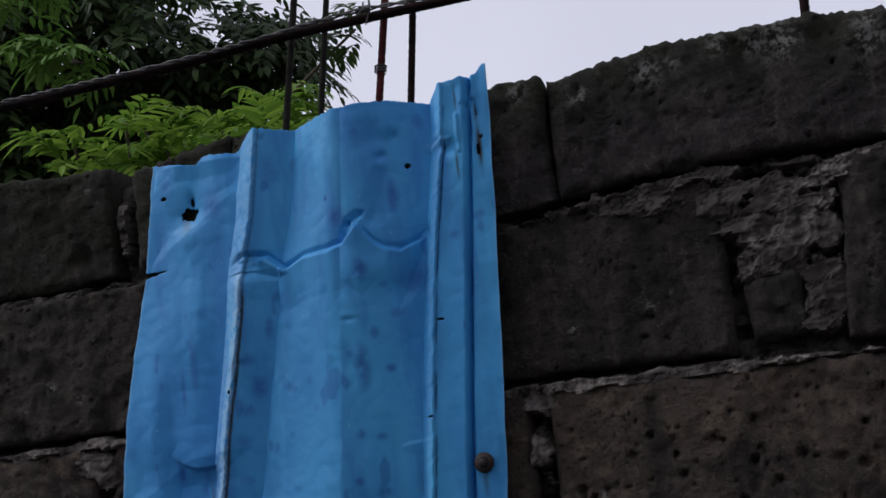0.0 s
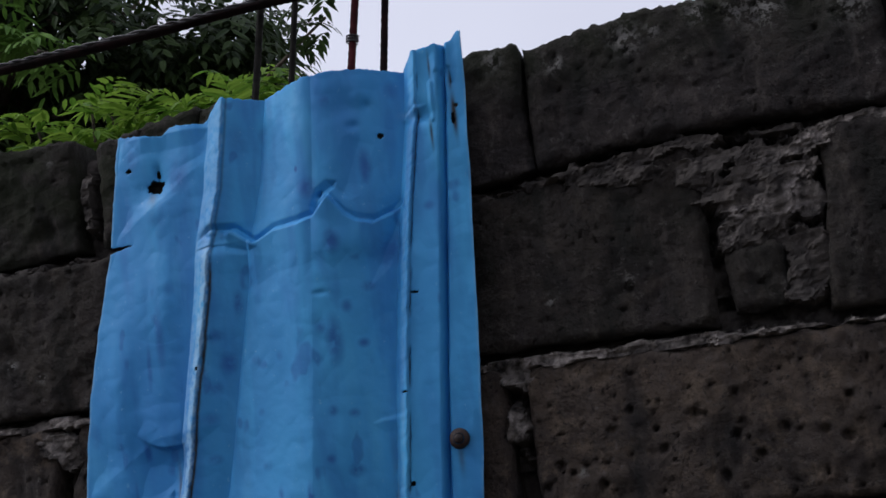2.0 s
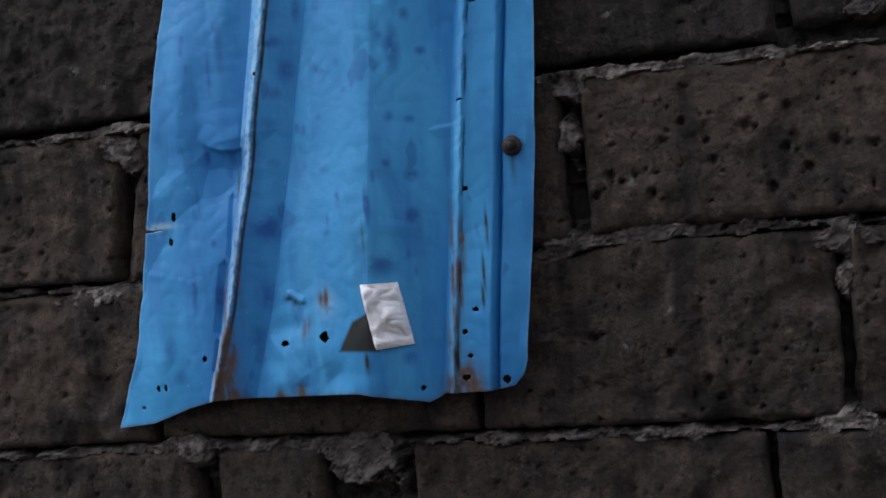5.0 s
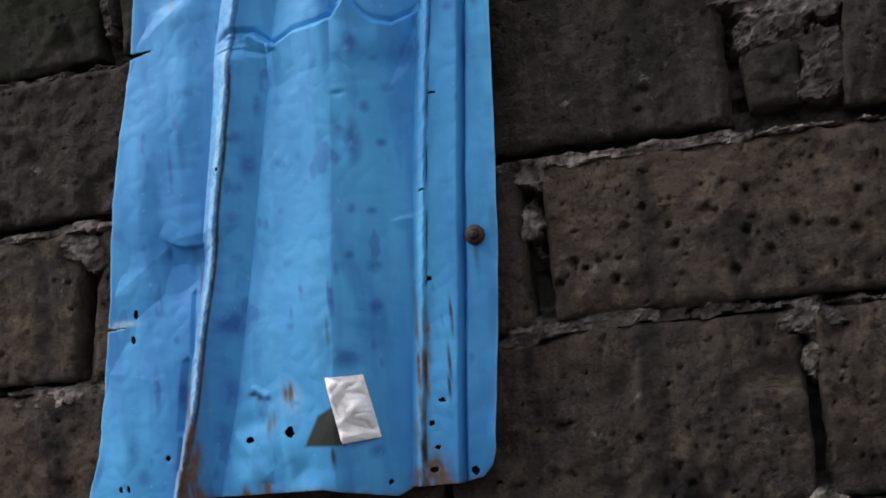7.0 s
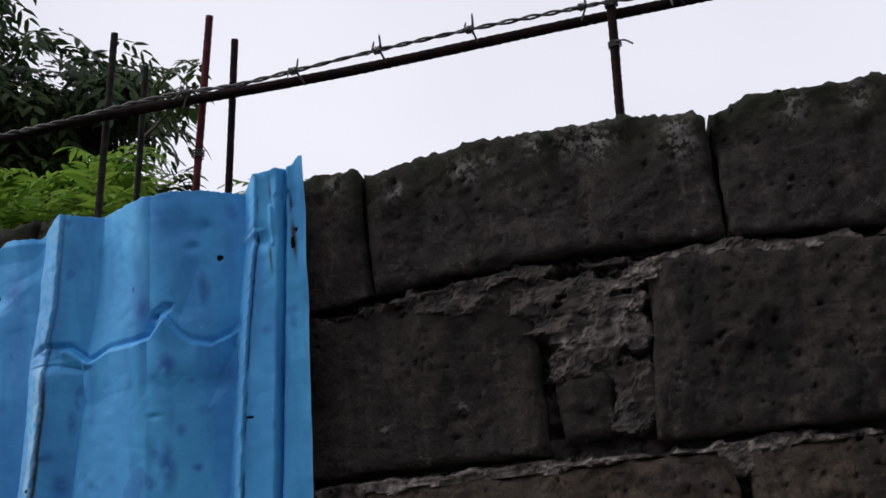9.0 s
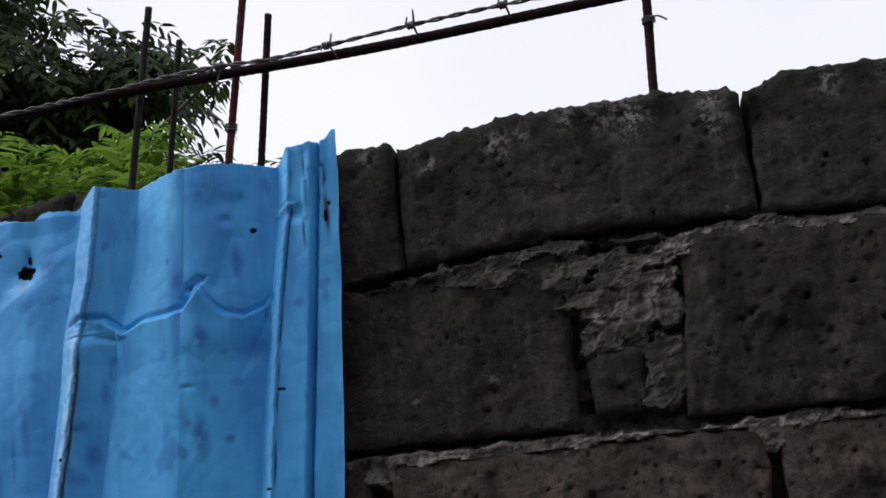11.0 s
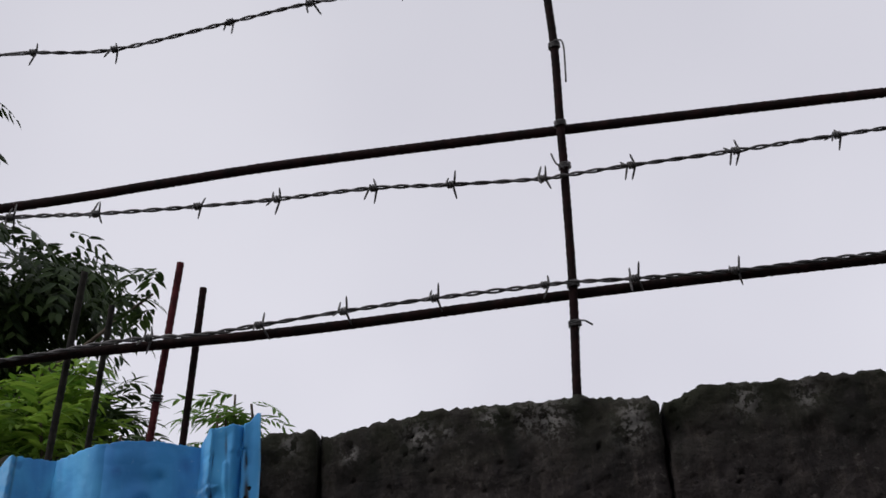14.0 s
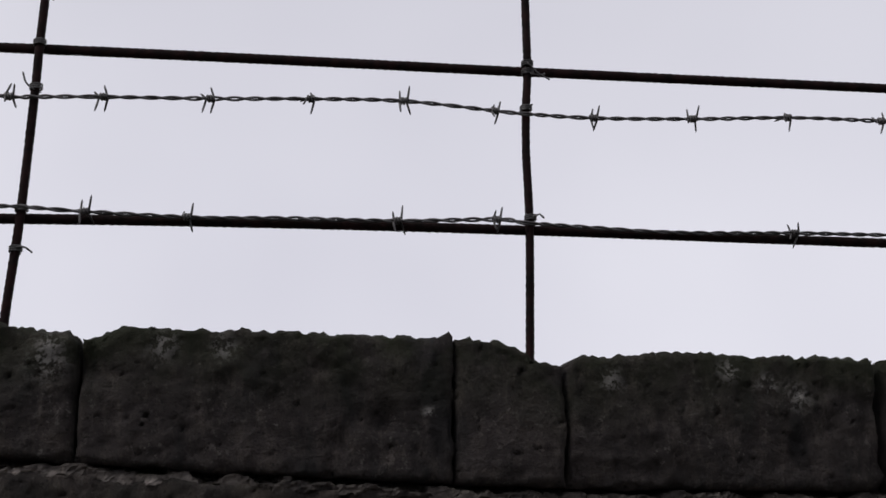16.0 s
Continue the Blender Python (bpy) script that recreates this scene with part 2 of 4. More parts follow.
def smooth_path(points, step):
    """Catmull-Rom through the points, about step apart."""
    p = [Vector(q) for q in points]
    p = [2 * p[0] - p[1]] + p + [2 * p[-1] - p[-2]]
    out = []
    for i in range(1, len(p) - 2):
        n = max(1, int((p[i + 1] - p[i]).length / step))
        for j in range(n):
            t = j / n
            out.append(0.5 * (2 * p[i] + (p[i + 1] - p[i - 1]) * t + (2 * p[i - 1] - 5 * p[i] + 4 * p[i + 1] - p[i + 2]) * t * t
                              + (3 * p[i] - p[i - 1] - 3 * p[i + 1] + p[i + 2]) * t ** 3))
    out.append(p[-2])
    return out


def rebar(name, points, radius, material, seed=0):
    """A ribbed bar along a gently bent line."""
    path = smooth_path(points, 0.0035)
    rng = random.Random(seed)
    rad = [radius * (1.0 + (0.045 if i % 3 == 0 else -0.02) + rng.uniform(-0.03, 0.03)) for i in range(len(path))]
    return mesh(name, *tube_data(path, rad, 9), material, True)


# ---- ground: one sheet, low in front of the wall and retained high behind it ----
def ground():
    ys = [-400, -60, -12, -4, -1, 0.05, 0.13, 0.6, 1.5, 4, 12, 60, 400]
    xs = [-400, -60, -12, -5, -2.5, -1, 0, 1, 2.5, 5, 12, 60, 400]
    verts = [(x, y, (0.0 if y < 0.1 else 2.02) + (0.03 * n3(x, y, 0, 0.9) if abs(x) < 20 else 0)) for y in ys for x in xs]
    n = len(xs)
    faces = [(j * n + i, j * n + i + 1, (j + 1) * n + i + 1, (j + 1) * n + i) for j in range(len(ys) - 1) for i in range(n - 1)]
    tagged(new("ground", mesh("ground", verts, faces, SOIL)), "dark bare soil in front of and behind the wall", "ground", kind="structure")


ground()


def slab(name, lo, hi, material, label):
    bm = bmesh.new()
    bmesh.ops.create_cube(bm, size=1)
    for v in bm.verts:
        v.co = Vector([(lo[i] + hi[i]) / 2 + v.co[i] * (hi[i] - lo[i]) for i in range(3)])
    bmesh.ops.bevel(bm, geom=list(bm.edges), offset=0.02, segments=2, affect="EDGES")
    me = bpy.data.meshes.new(name)
    bm.to_mesh(me)
    bm.free()
    me.materials.append(material)
    return tagged(new(name, me), label, "wall", kind="structure")


# added out of view behind the camera to block part of the sky light
slab("wall_opposite", (-7, -4.9, 0), (7, -4.6, 2.6), PLASTER, "added plain grey plastered wall, out of view, blocking low sky from behind")


# added unseen on the right so that right-facing surfaces get less sky
slab("wall_side", (3.3, -4.6, 0), (3.6, 0.0, 3.6), PLASTER, "added plain grey plastered wall, out of view, blocking sky from the right")


# ---- the block wall ----
wall = tagged(new("wall_front"), "weathered dark concrete block wall with crumbling mortar joints", "wall", kind="structure")

TOP_X = [-3.0, -0.67, -0.50, -0.455, -0.41, -0.345, -0.315, -0.28, -0.1, 0.0, 0.053, 0.066, 0.121, 0.195, 0.367, 0.446, 0.466, 0.515, 0.63, 0.9, 0.965, 1.0, 1.037, 1.058, 1.19, 1.46, 3.4]
TOP_Z = [2.18, 2.18, 2.170, 2.166, 2.173, 2.185, 2.182, 2.165, 2.166, 2.183, 2.182, 2.174, 2.184, 2.195, 2.197, 2.192, 2.181, 2.198, 2.197, 2.196, 2.193, 2.170, 2.160, 2.174, 2.182, 2.181, 2.182]
A_X = [-3.0, -0.65, -0.48, 0.0, 0.13, 0.24, 0.37, 0.46, 0.60, 0.9, 1.1, 3.4]
A_Z = [2.018, 2.018, 2.023, 2.015, 2.031, 2.038, 2.036, 2.032, 2.024, 2.012, 2.008, 2.01]
B_X = [-3.0, -0.6, 0.0, 0.22, 0.38, 0.55, 3.4]
B_Z = [1.822, 1.824, 1.821, 1.817, 1.815, 1.812, 1.81]
C_X = [-3.0, -0.69, -0.55, -0.03, 0.06, 0.2, 0.37, 3.4]
C_Z = [1.628, 1.632, 1.626, 1.620, 1.632, 1.628, 1.624, 1.62]
D_X, D_Z = [-3.0, -0.5, -0.2, 0.27, 3.4], [1.425, 1.428, 1.420, 1.412, 1.41]
JOINTS = [(TOP_X, TOP_Z), (A_X, A_Z), (B_X, B_Z), (C_X, C_Z), (D_X, D_Z)]
LICHEN = [(0.185, 2.163, 0.016), (0.215, 2.166, 0.008), (0.266, 2.178, 0.012), (0.335, 2.172, 0.022), (0.31, 2.175, 0.015),
          (0.43, 2.152, 0.017), (0.432, 2.17, 0.014), (0.56, 2.174, 0.014), (0.10, 2.15, 0.010), (0.63, 2.175, 0.012), (-0.544, 2.147, 0.004),
          (1.10, 2.145, 0.012), (1.25, 2.16, 0.012), (1.30, 2.145, 0.012), (1.34, 2.13, 0.014), (0.874, 2.103, 0.006), (0.03, 2.165, 0.010),
          (0.099, 1.546, 0.006), (0.23, 1.50, 0.009), (0.05, 1.51, 0.008), (-0.61, 1.90, 0.010), (-0.57, 1.88, 0.008), (0.07, 1.69, 0.008), (-0.63, 1.485, 0.006), (0.15, 1.89, 0.008), (0.06, 1.88, 0.01)]


def joint_z(n, x):
    if n < len(JOINTS):
        return (lerp_at(x, *JOINTS[n]))
    return 1.415 - 0.2 * (n - 4)


# air holes in the block faces: x, z, radius
PITS = [(0.108, 1.731, 0.005), (0.155, 1.726, 0.004), (0.161, 1.704, 0.006), (0.239, 1.710, 0.006), (0.221, 1.668, 0.007), (0.289, 1.712, 0.006), (0.328, 1.704, 0.006), (0.351, 1.695, 0.008),
        (0.260, 1.687, 0.006), (0.197, 1.738, 0.006), (0.012, 1.520, 0.007), (0.096, 1.499, 0.006), (0.135, 1.468, 0.005), (0.000, 1.470, 0.007), (0.147, 1.446, 0.005), (0.149, 1.882, 0.006),
        (0.130, 1.749, 0.005), (0.242, 1.754, 0.005), (0.208, 1.735, 0.004), (0.358, 1.737, 0.005), (0.092, 1.675, 0.006), (0.047, 1.699, 0.006), (0.031, 1.677, 0.006), (0.075, 1.697, 0.004),
        (0.060, 1.691, 0.004), (0.44, 1.93, 0.004), (0.47, 1.915, 0.005), (0.50, 1.94, 0.004), (0.52, 1.90, 0.005), (0.55, 1.95, 0.004), (0.43, 1.89, 0.004)]


def block(x0, x1, course, step, seed, bottom=None, top=None, lean=0.0):
    """One rough concrete block: a displaced face with worn round edges, and its four sides."""
    rng = random.Random(seed)
    gap = 0.007
    nx, nz = max(6, int((x1 - x0) / step)), max(5, int(0.19 / step))
    base_y, tilt_x, tilt_z = rng.uniform(-0.003, 0.004), rng.uniform(-0.012, 0.012), rng.uniform(-0.02, 0.02)
    rad = rng.uniform(0.006, 0.011)
    verts, moss_and_shade, lichen = [], [], []
    mine = [q for q in PITS if x0 - 0.01 < q[0] < x1 + 0.01 and abs(q[1] - joint_z(course, q[0]) + 0.1) < 0.12]
    for j in range(nz + 1):
        v = j / nz
        for i in range(nx + 1):
            u = i / nx
            x = x0 + (x1 - x0) * u
            z0 = (bottom if bottom is not None else joint_z(course + 1, x) + gap + (0.004 if course == 1 else 0))
            z1 = (top if top is not None else joint_z(course, x) - (0 if course == 0 else gap))
            x += lean * (0.5 - v)
            z = z0 + (z1 - z0) * v
            du, dv = min(u, 1 - u) * (x1 - x0), min(v, 1 - v) * (z1 - z0)
            ragged = 0.0045 * frac(x, seed * 3.1, z, 28, 3)
            d = min(du, dv) + ragged * 0.6
            corner = rad * 1.3 - math.hypot(max(0, rad * 1.3 - du), max(0, rad * 1.3 - dv))
            d = min(d, corner + ragged)
            y = base_y + tilt_x * (u - 0.5) * 0.3 + tilt_z * (v - 0.5) * 0.3
            y += 0.0032 * frac(x, seed, z, 9, 3) + 0.0026 * frac(x, seed, z, 55, 4)
            pit = 0.65 * n3(x, seed * 1.7, z, 125) + 0.65 * n3(x, seed, z, 190)
            y += max(0.0, pit - 0.42 + 0.12 * n3(x, seed, z, 14)) * (0.022 if course < 2 else 0.028)
            for a, b, r in mine:
                k = (x - a) ** 2 + (z - b) ** 2
                if k < 2.5 * r * r:
                    y += 0.011 * max(0.0, 1 - k / (r * r * (1 + 0.7 * n3(x, 4, z, 150))))
            chip = frac(x, seed * 2.3, z, 17, 2)
            if d < 0.03:
                y += max(0.0, chip - 0.15) * 0.02 * (1 - max(d, 0) / 0.03)
            if d < rad:
                k = (rad - max(d, -0.004)) / rad
                y += rad * (1 - math.sqrt(max(0.0, 1 - min(k, 1) ** 2)))
            if i in (0, nx):
                x += ragged * 0.7
            if j in (0, nz):
                z += 0.7 * ragged + (0.0055 * frac(x, 9.0, 0, 85, 4) if course == 0 and j == nz else 0)
            verts.append((x, y, z))
            # the extra left of -0.3 paints in shade from foliage over the moss
            moss_and_shade.append((max(0.0, 1 - (joint_z(0, x) - z) / 0.10) + (0.8 if x < -0.3 else 0.0)) if course == 0 else (0.25 if course == 1 else 0.0))
            lichen.append(max([math.exp(-((x - a) ** 2 + (z - b) ** 2) / (r * (1.0 if b > 2 else 0.6)) ** 2) for a, b, r in LICHEN]) if step < 0.01 else 0.0)
    w = nx + 1
    faces = [(j * w + i, j * w + i + 1, (j + 1) * w + i + 1, (j + 1) * w + i) for j in range(nz) for i in range(nx)]
    ring = [i for i in range(w)] + [j * w + nx for j in range(1, nz + 1)] + [nz * w + i for i in range(nx - 1, -1, -1)] + [j * w for j in range(nz - 1, 0, -1)]
    m = len(ring)
    back = len(verts)
    for depth in (0.05, 0.145):
        for r in ring:
            x, y, z = verts[r]
            bumpy = 0.006 * frac(x, depth * 9, z, 25, 3) if course == 0 and z > joint_z(0, x) - 0.02 else 0
            verts.append((x, depth, z + bumpy))
            moss_and_shade.append(moss_and_shade[r])
            lichen.append(0.0)
    for q in range(m):
        k = (q + 1) % m
        faces.append((ring[k], ring[q], back + q, back + k))
        faces.append((back + k, back + q, back + m + q, back + m + k))
    faces.append(tuple(back + m + q for q in range(m))[::-1])
    me = mesh("block", verts, faces, CONCRETE, True, {"moss_and_shade": np.clip(moss_and_shade, 0, 1), "lichen": np.clip(lichen, 0, 1),
                                                        "brown": np.full(len(verts), (0.1, 0.25, 0.9, 0.8, 0.8)[min(course, 4)] * rng.uniform(0.6, 1.1))})
    return part("block", me, wall)


FINE, COARSE = 0.0042, 0.02
ROWS = [
    [(-1.31, -0.915), (-0.905, -0.512), (-0.478, -0.345), (-0.341, 0.060), (0.064, 0.464), (0.468, 0.904), (0.908, 1.040), (1.044, 1.45), (1.46, 1.86)],
    [(-1.27, -0.87), (-0.86, -0.46), (-0.45, -0.17), (-0.16, 0.240), (0.366, 0.76), (0.77, 1.17), (1.18, 1.58)],
    [(-1.37, -0.97), (-0.96, -0.566), (-0.545, -0.39), (-0.38, -0.004), (0.020, 0.432), (0.447, 0.84), (0.85, 1.25), (1.26, 1.66)],
    [(-1.36, -0.97), (-0.96, -0.54), (-0.53, -0.13), (-0.12, 0.277), (0.290, 0.69), (0.70, 1.10), (1.11, 1.5)],
    [(-1.2, -0.8), (-0.79, -0.49), (-0.46, -0.32), (-0.21, 0.19), (0.20, 0.60), (0.61, 1.0), (1.01, 1.4)],
]
LEAN = {(1, 4): 0.022, (2, 1): 0.03, (2, 2): 0.03, (3, 3): 0.006, (3, 4): 0.006}


def build_wall():
    seed = 1
    for c, row in enumerate(ROWS):
        for n, (a, b) in enumerate(row):
            near = -0.95 < (a + b) / 2 < 1.45
            step = FINE * (0.76 if 0 < c < 4 and -0.75 < (a + b) / 2 < 0.75 else 1.0)
            block(a, b, c, step if near else COARSE, seed, lean=-LEAN.get((c, n), 0.0))
            seed += 1
        x = row[0][0] - 0.01
        while x > -2.6:
            block(x - 0.39, x, c, COARSE, seed)
            x, seed = x - 0.40, seed + 1
        x = row[-1][1] + 0.01
        while x < 2.8:
            block(x, x + 0.39, c, COARSE, seed)
            x, seed = x + 0.40, seed + 1
    for c in range(5, 12):
        x = -2.9 + (c % 2) * 0.2
        while x < 2.8:
            low = 0.0 if c == 11 else None
            block(x, x + 0.39, c, COARSE, seed, bottom=low)
            x, seed = x + 0.40, seed + 1
    # the small broken piece set in the mortar patch of the second course
    block(0.256, 0.318, 1, FINE, 77, bottom=1.838, top=1.908)


# mortar lumps: x, z, half-width, half-height, how pale
LUMPS = [(0.347, 1.956, 0.021, 0.030, 1.0), (0.294, 1.948, 0.026, 0.014, 0.9), (0.262, 1.922, 0.011, 0.017, 0.9), (0.335, 2.003, 0.030, 0.010, 0.8), (0.378, 2.016, 0.020, 0.014, 0.9), (0.425, 2.022, 0.034, 0.007, 0.9), (0.56, 2.019, 0.06, 0.007, 0.8),
         (0.305, 1.965, 0.056, 0.050, 0.1), (0.245, 1.992, 0.026, 0.016, 0.05), (0.345, 1.890, 0.024, 0.045, 0.0), (0.335, 1.848, 0.026, 0.014, 0.1), (0.295, 1.918, 0.036, 0.020, 0.0),
         (0.20, 2.002, 0.05, 0.012, 0.05), (0.13, 2.010, 0.04, 0.009, 0.1), (0.44, 1.797, 0.028, 0.016, 1.0), (0.49, 1.812, 0.03, 0.008, 0.8),
         (0.012, 1.80, 0.022, 0.012, 0.8), (0.005, 1.745, 0.012, 0.022, 0.7), (-0.565, 1.80, 0.02, 0.016, 0.6), (-0.54, 1.79, 0.016, 0.02, 0.4),
         (-0.60, 1.618, 0.05, 0.012, 1.0), (-0.53, 1.62, 0.03, 0.010, 0.9), (0.29, 1.605, 0.03, 0.018, 0.5), (0.29, 1.57, 0.01, 0.02, 0.6), (-0.495, 2.09, 0.009, 0.03, 0.1),
         (0.10, 1.632, 0.09, 0.010, 0.5), (-0.27, 1.40, 0.045, 0.03, 0.5), (-0.49, 1.42, 0.025, 0.018, 0.6), (0.275, 1.42, 0.03, 0.012, 0.8), (-0.02, 1.63, 0.025, 0.012, 0.7)]


def flake(x, z):
    """Thin peeling layers with broken outlines, from 0 to 1."""
    f = frac(x, 1.7, z * 1.35, 21, 5)
    return 0.5 * max(0.0, min(1.0, 14 * f + 1.9)) + 0.5 * max(0.0, min(1.0, 14 * f - 2.6))


def mortar():
    """The mortar bed behind and between the blocks: recessed and broken, in places lumped proud of the faces."""
    step = 0.003
    xs, zs = [-1.25 + step * i for i in range(1033)], [1.20 + step * j for j in range(326)]
    bands = [(A_X, A_Z, 0.014, 0.007, 0.12), (B_X, B_Z, 0.010, 0.004, 0.85), (C_X, C_Z, 0.012, 0.002, 0.3), (D_X, D_Z, 0.012, 0.004, 0.5)]
    mids = [[lerp_at(x, bx, bz) - drop for x in xs] for bx, bz, half, drop, p in bands]
    verts, pale, used = [], [], []
    for z in zs:
        lumps = [q for q in LUMPS if abs(z - q[1]) < 2.1 * q[3]]
        for i, x in enumerate(xs):
            rows = [(mids[b][i], bands[b][2], bands[b][4]) for b in range(4) if abs(z - mids[b][i]) < 0.032]
            here = [q for q in lumps if abs(x - q[0]) < 2.1 * q[2]]
            if not rows and not here:
                verts.append((x, 0.042, z))
                pale.append(0.0)
                used.append(False)
                continue
            rag = frac(x, 3.3, z * 1.5, 30, 5)
            cover, shine = 0.0, 0.2
            for mid, half, p in rows:
                k = 0.85 - abs(z - mid) / half + 0.8 * rag + 0.55 * n3(x, 1, mid, 7)
                if k > cover:
                    cover, shine = k, p
            for a, b, rx, rz, p in sorted(here, key=lambda q: q[4]):
                k = 1.5 - math.hypot((x - a) / rx, (z - b) / rz) + 0.75 * rag
                if k > cover:
                    cover = k
                    shine = min(shine, 0.15) if p < 0.2 else shine
                if p >= 0.2 and k > 0.3:
                    shine = max(shine, p * min(1.0, 2 * k - 0.5))
            cover = max(0.0, min(1.0, cover * 2.2))
            y = 0.042 + 0.006 * rag
            if cover > 0:
                layer = flake(x, z)
                shine *= 0.45 + 0.55 * layer
                y -= cover * (0.036 + 0.0075 * layer + 0.0016 * frac(x, 8.8, z * 1.8, 60, 3))
            verts.append((x + 0.0015 * rag, y, z))
            pale.append(shine)
            used.append(True)
    w = len(xs)
    faces = [(j * w + i, j * w + i + 1, (j + 1) * w + i + 1, (j + 1) * w + i) for j in range(len(zs) - 1) for i in range(w - 1)
             if used[j * w + i] or used[(j + 1) * w + i + 1]]
    keep = sorted({v for f in faces for v in f})
    new_at = {v: n for n, v in enumerate(keep)}
    faces = [tuple(new_at[v] for v in f) for f in faces]
    part("mortar", mesh("mortar", [verts[v] for v in keep], faces, MORTAR, False, {"pale": [pale[v] for v in keep]}), wall, "pale grey broken mortar")
    core = slab("core", (-2.95, 0.05, 0.0), (3.2, 0.135, 2.158), MORTAR, "")
    core.parent = wall
    for key in ("category", "kind"):
        if key in core:
            del core[key]


mortar()
build_wall()


# ---- the blue metal sheet fixed to the wall ----
L_Z = [1.44, 1.453, 1.481, 1.541, 1.623, 1.731, 1.808, 1.88, 1.967, 2.024, 2.155, 2.21]
L_X = [-0.580, -0.577, -0.567, -0.545, -0.531, -0.514, -0.506, -0.493, -0.472, -0.460, -0.441, -0.436]
R_Z = [1.44, 1.476, 1.504, 1.591, 1.719, 1.779, 1.831, 1.957, 2.101, 2.202]
R_X = [-0.074, -0.069, -0.059, -0.048, -0.032, -0.027, -0.022, -0.013, -0.003, 0.002]
SHEET_TOP = [(0.0, 2.159), (0.145, 2.148), (0.17, 2.157), (0.27, 2.154), (0.335, 2.175), (0.445, 2.168), (0.58, 2.177), (0.65, 2.179), (0.73, 2.178),
             (0.832, 2.170), (0.865, 2.185), (0.97, 2.193), (0.99, 2.203), (1.0, 2.202)]
SHEET_LOW = [(0.0, 1.453), (0.10, 1.457), (0.19, 1.473), (0.265, 1.481), (0.41, 1.480), (0.63, 1.479), (0.79, 1.463), (0.825, 1.472), (0.94, 1.472), (0.985, 1.476), (1.0, 1.488)]
RIB1_Z, RIB1_X = [1.45, 1.487, 1.586, 1.697, 1.751, 1.837, 1.948, 2.002, 2.068, 2.18], [-0.445, -0.436, -0.407, -0.383, -0.371, -0.355, -0.332, -0.325, -0.307, -0.290]
MID_Z, MID_X = [1.45, 1.509, 1.703, 1.963, 2.2], [-0.241, -0.238, -0.222, -0.197, -0.175]
RIB2_Z, RIB2_X = [1.45, 1.50, 1.685, 1.756, 1.84, 1.96, 2.117, 2.2], [-0.146, -0.141, -0.120, -0.111, -0.102, -0.087, -0.060, -0.052]
GRV_Z, GRV_X = [1.45, 1.475, 1.688, 1.804, 1.962, 2.113, 2.2], [-0.101, -0.099, -0.077, -0.065, -0.047, -0.031, -0.024]
CREASE_X = [-0.345, -0.323, -0.307, -0.294, -0.272, -0.244, -0.210, -0.190, -0.171, -0.155, -0.144, -0.126, -0.096, -0.085]
CREASE_Z = [2.006, 2.014, 2.014, 2.013, 1.994, 2.004, 2.005, 2.010, 2.030, 2.007, 1.999, 1.995, 2.010, 2.016]
CREASE_IN = [0.0, 0.008, 0.010, 0.011, 0.013, 0.008, 0.007, 0.008, 0.010, 0.007, 0.007, 0.008, 0.009, 0.0]
# holes: x, z, half-width, half-height
HOLES = [(-0.396, 2.087, 0.012, 0.009), (-0.392, 2.103, 0.003, 0.006), (-0.430, 2.113, 0.004, 0.003), (-0.107, 2.097, 0.0035, 0.0035), (-0.019, 2.101, 0.0024, 0.007), (-0.014, 2.116, 0.002, 0.003),
         (-0.485, 1.704, 0.0035, 0.006), (-0.491, 1.674, 0.0035, 0.0045), (-0.452, 1.531, 0.003, 0.003), (-0.518, 1.499, 0.0025, 0.0035), (-0.508, 1.499, 0.0025, 0.0045),
         (-0.542, 1.477, 0.0025, 0.0025), (-0.344, 1.542, 0.005, 0.0035), (-0.290, 1.547, 0.006, 0.006), (-0.111, 1.564, 0.0035, 0.0025), (-0.125, 1.540, 0.0035, 0.003),
         (-0.122, 1.513, 0.0035, 0.002), (-0.129, 1.489, 0.005, 0.003), (-0.084, 1.484, 0.004, 0.0055), (-0.112, 1.700, 0.0035, 0.003), (-0.183, 1.480, 0.003, 0.003),
         (-0.086, 1.909, 0.005, 0.0015), (-0.353, 1.86, 0.002, 0.002), (-0.11, 1.80, 0.004, 0.0015)]
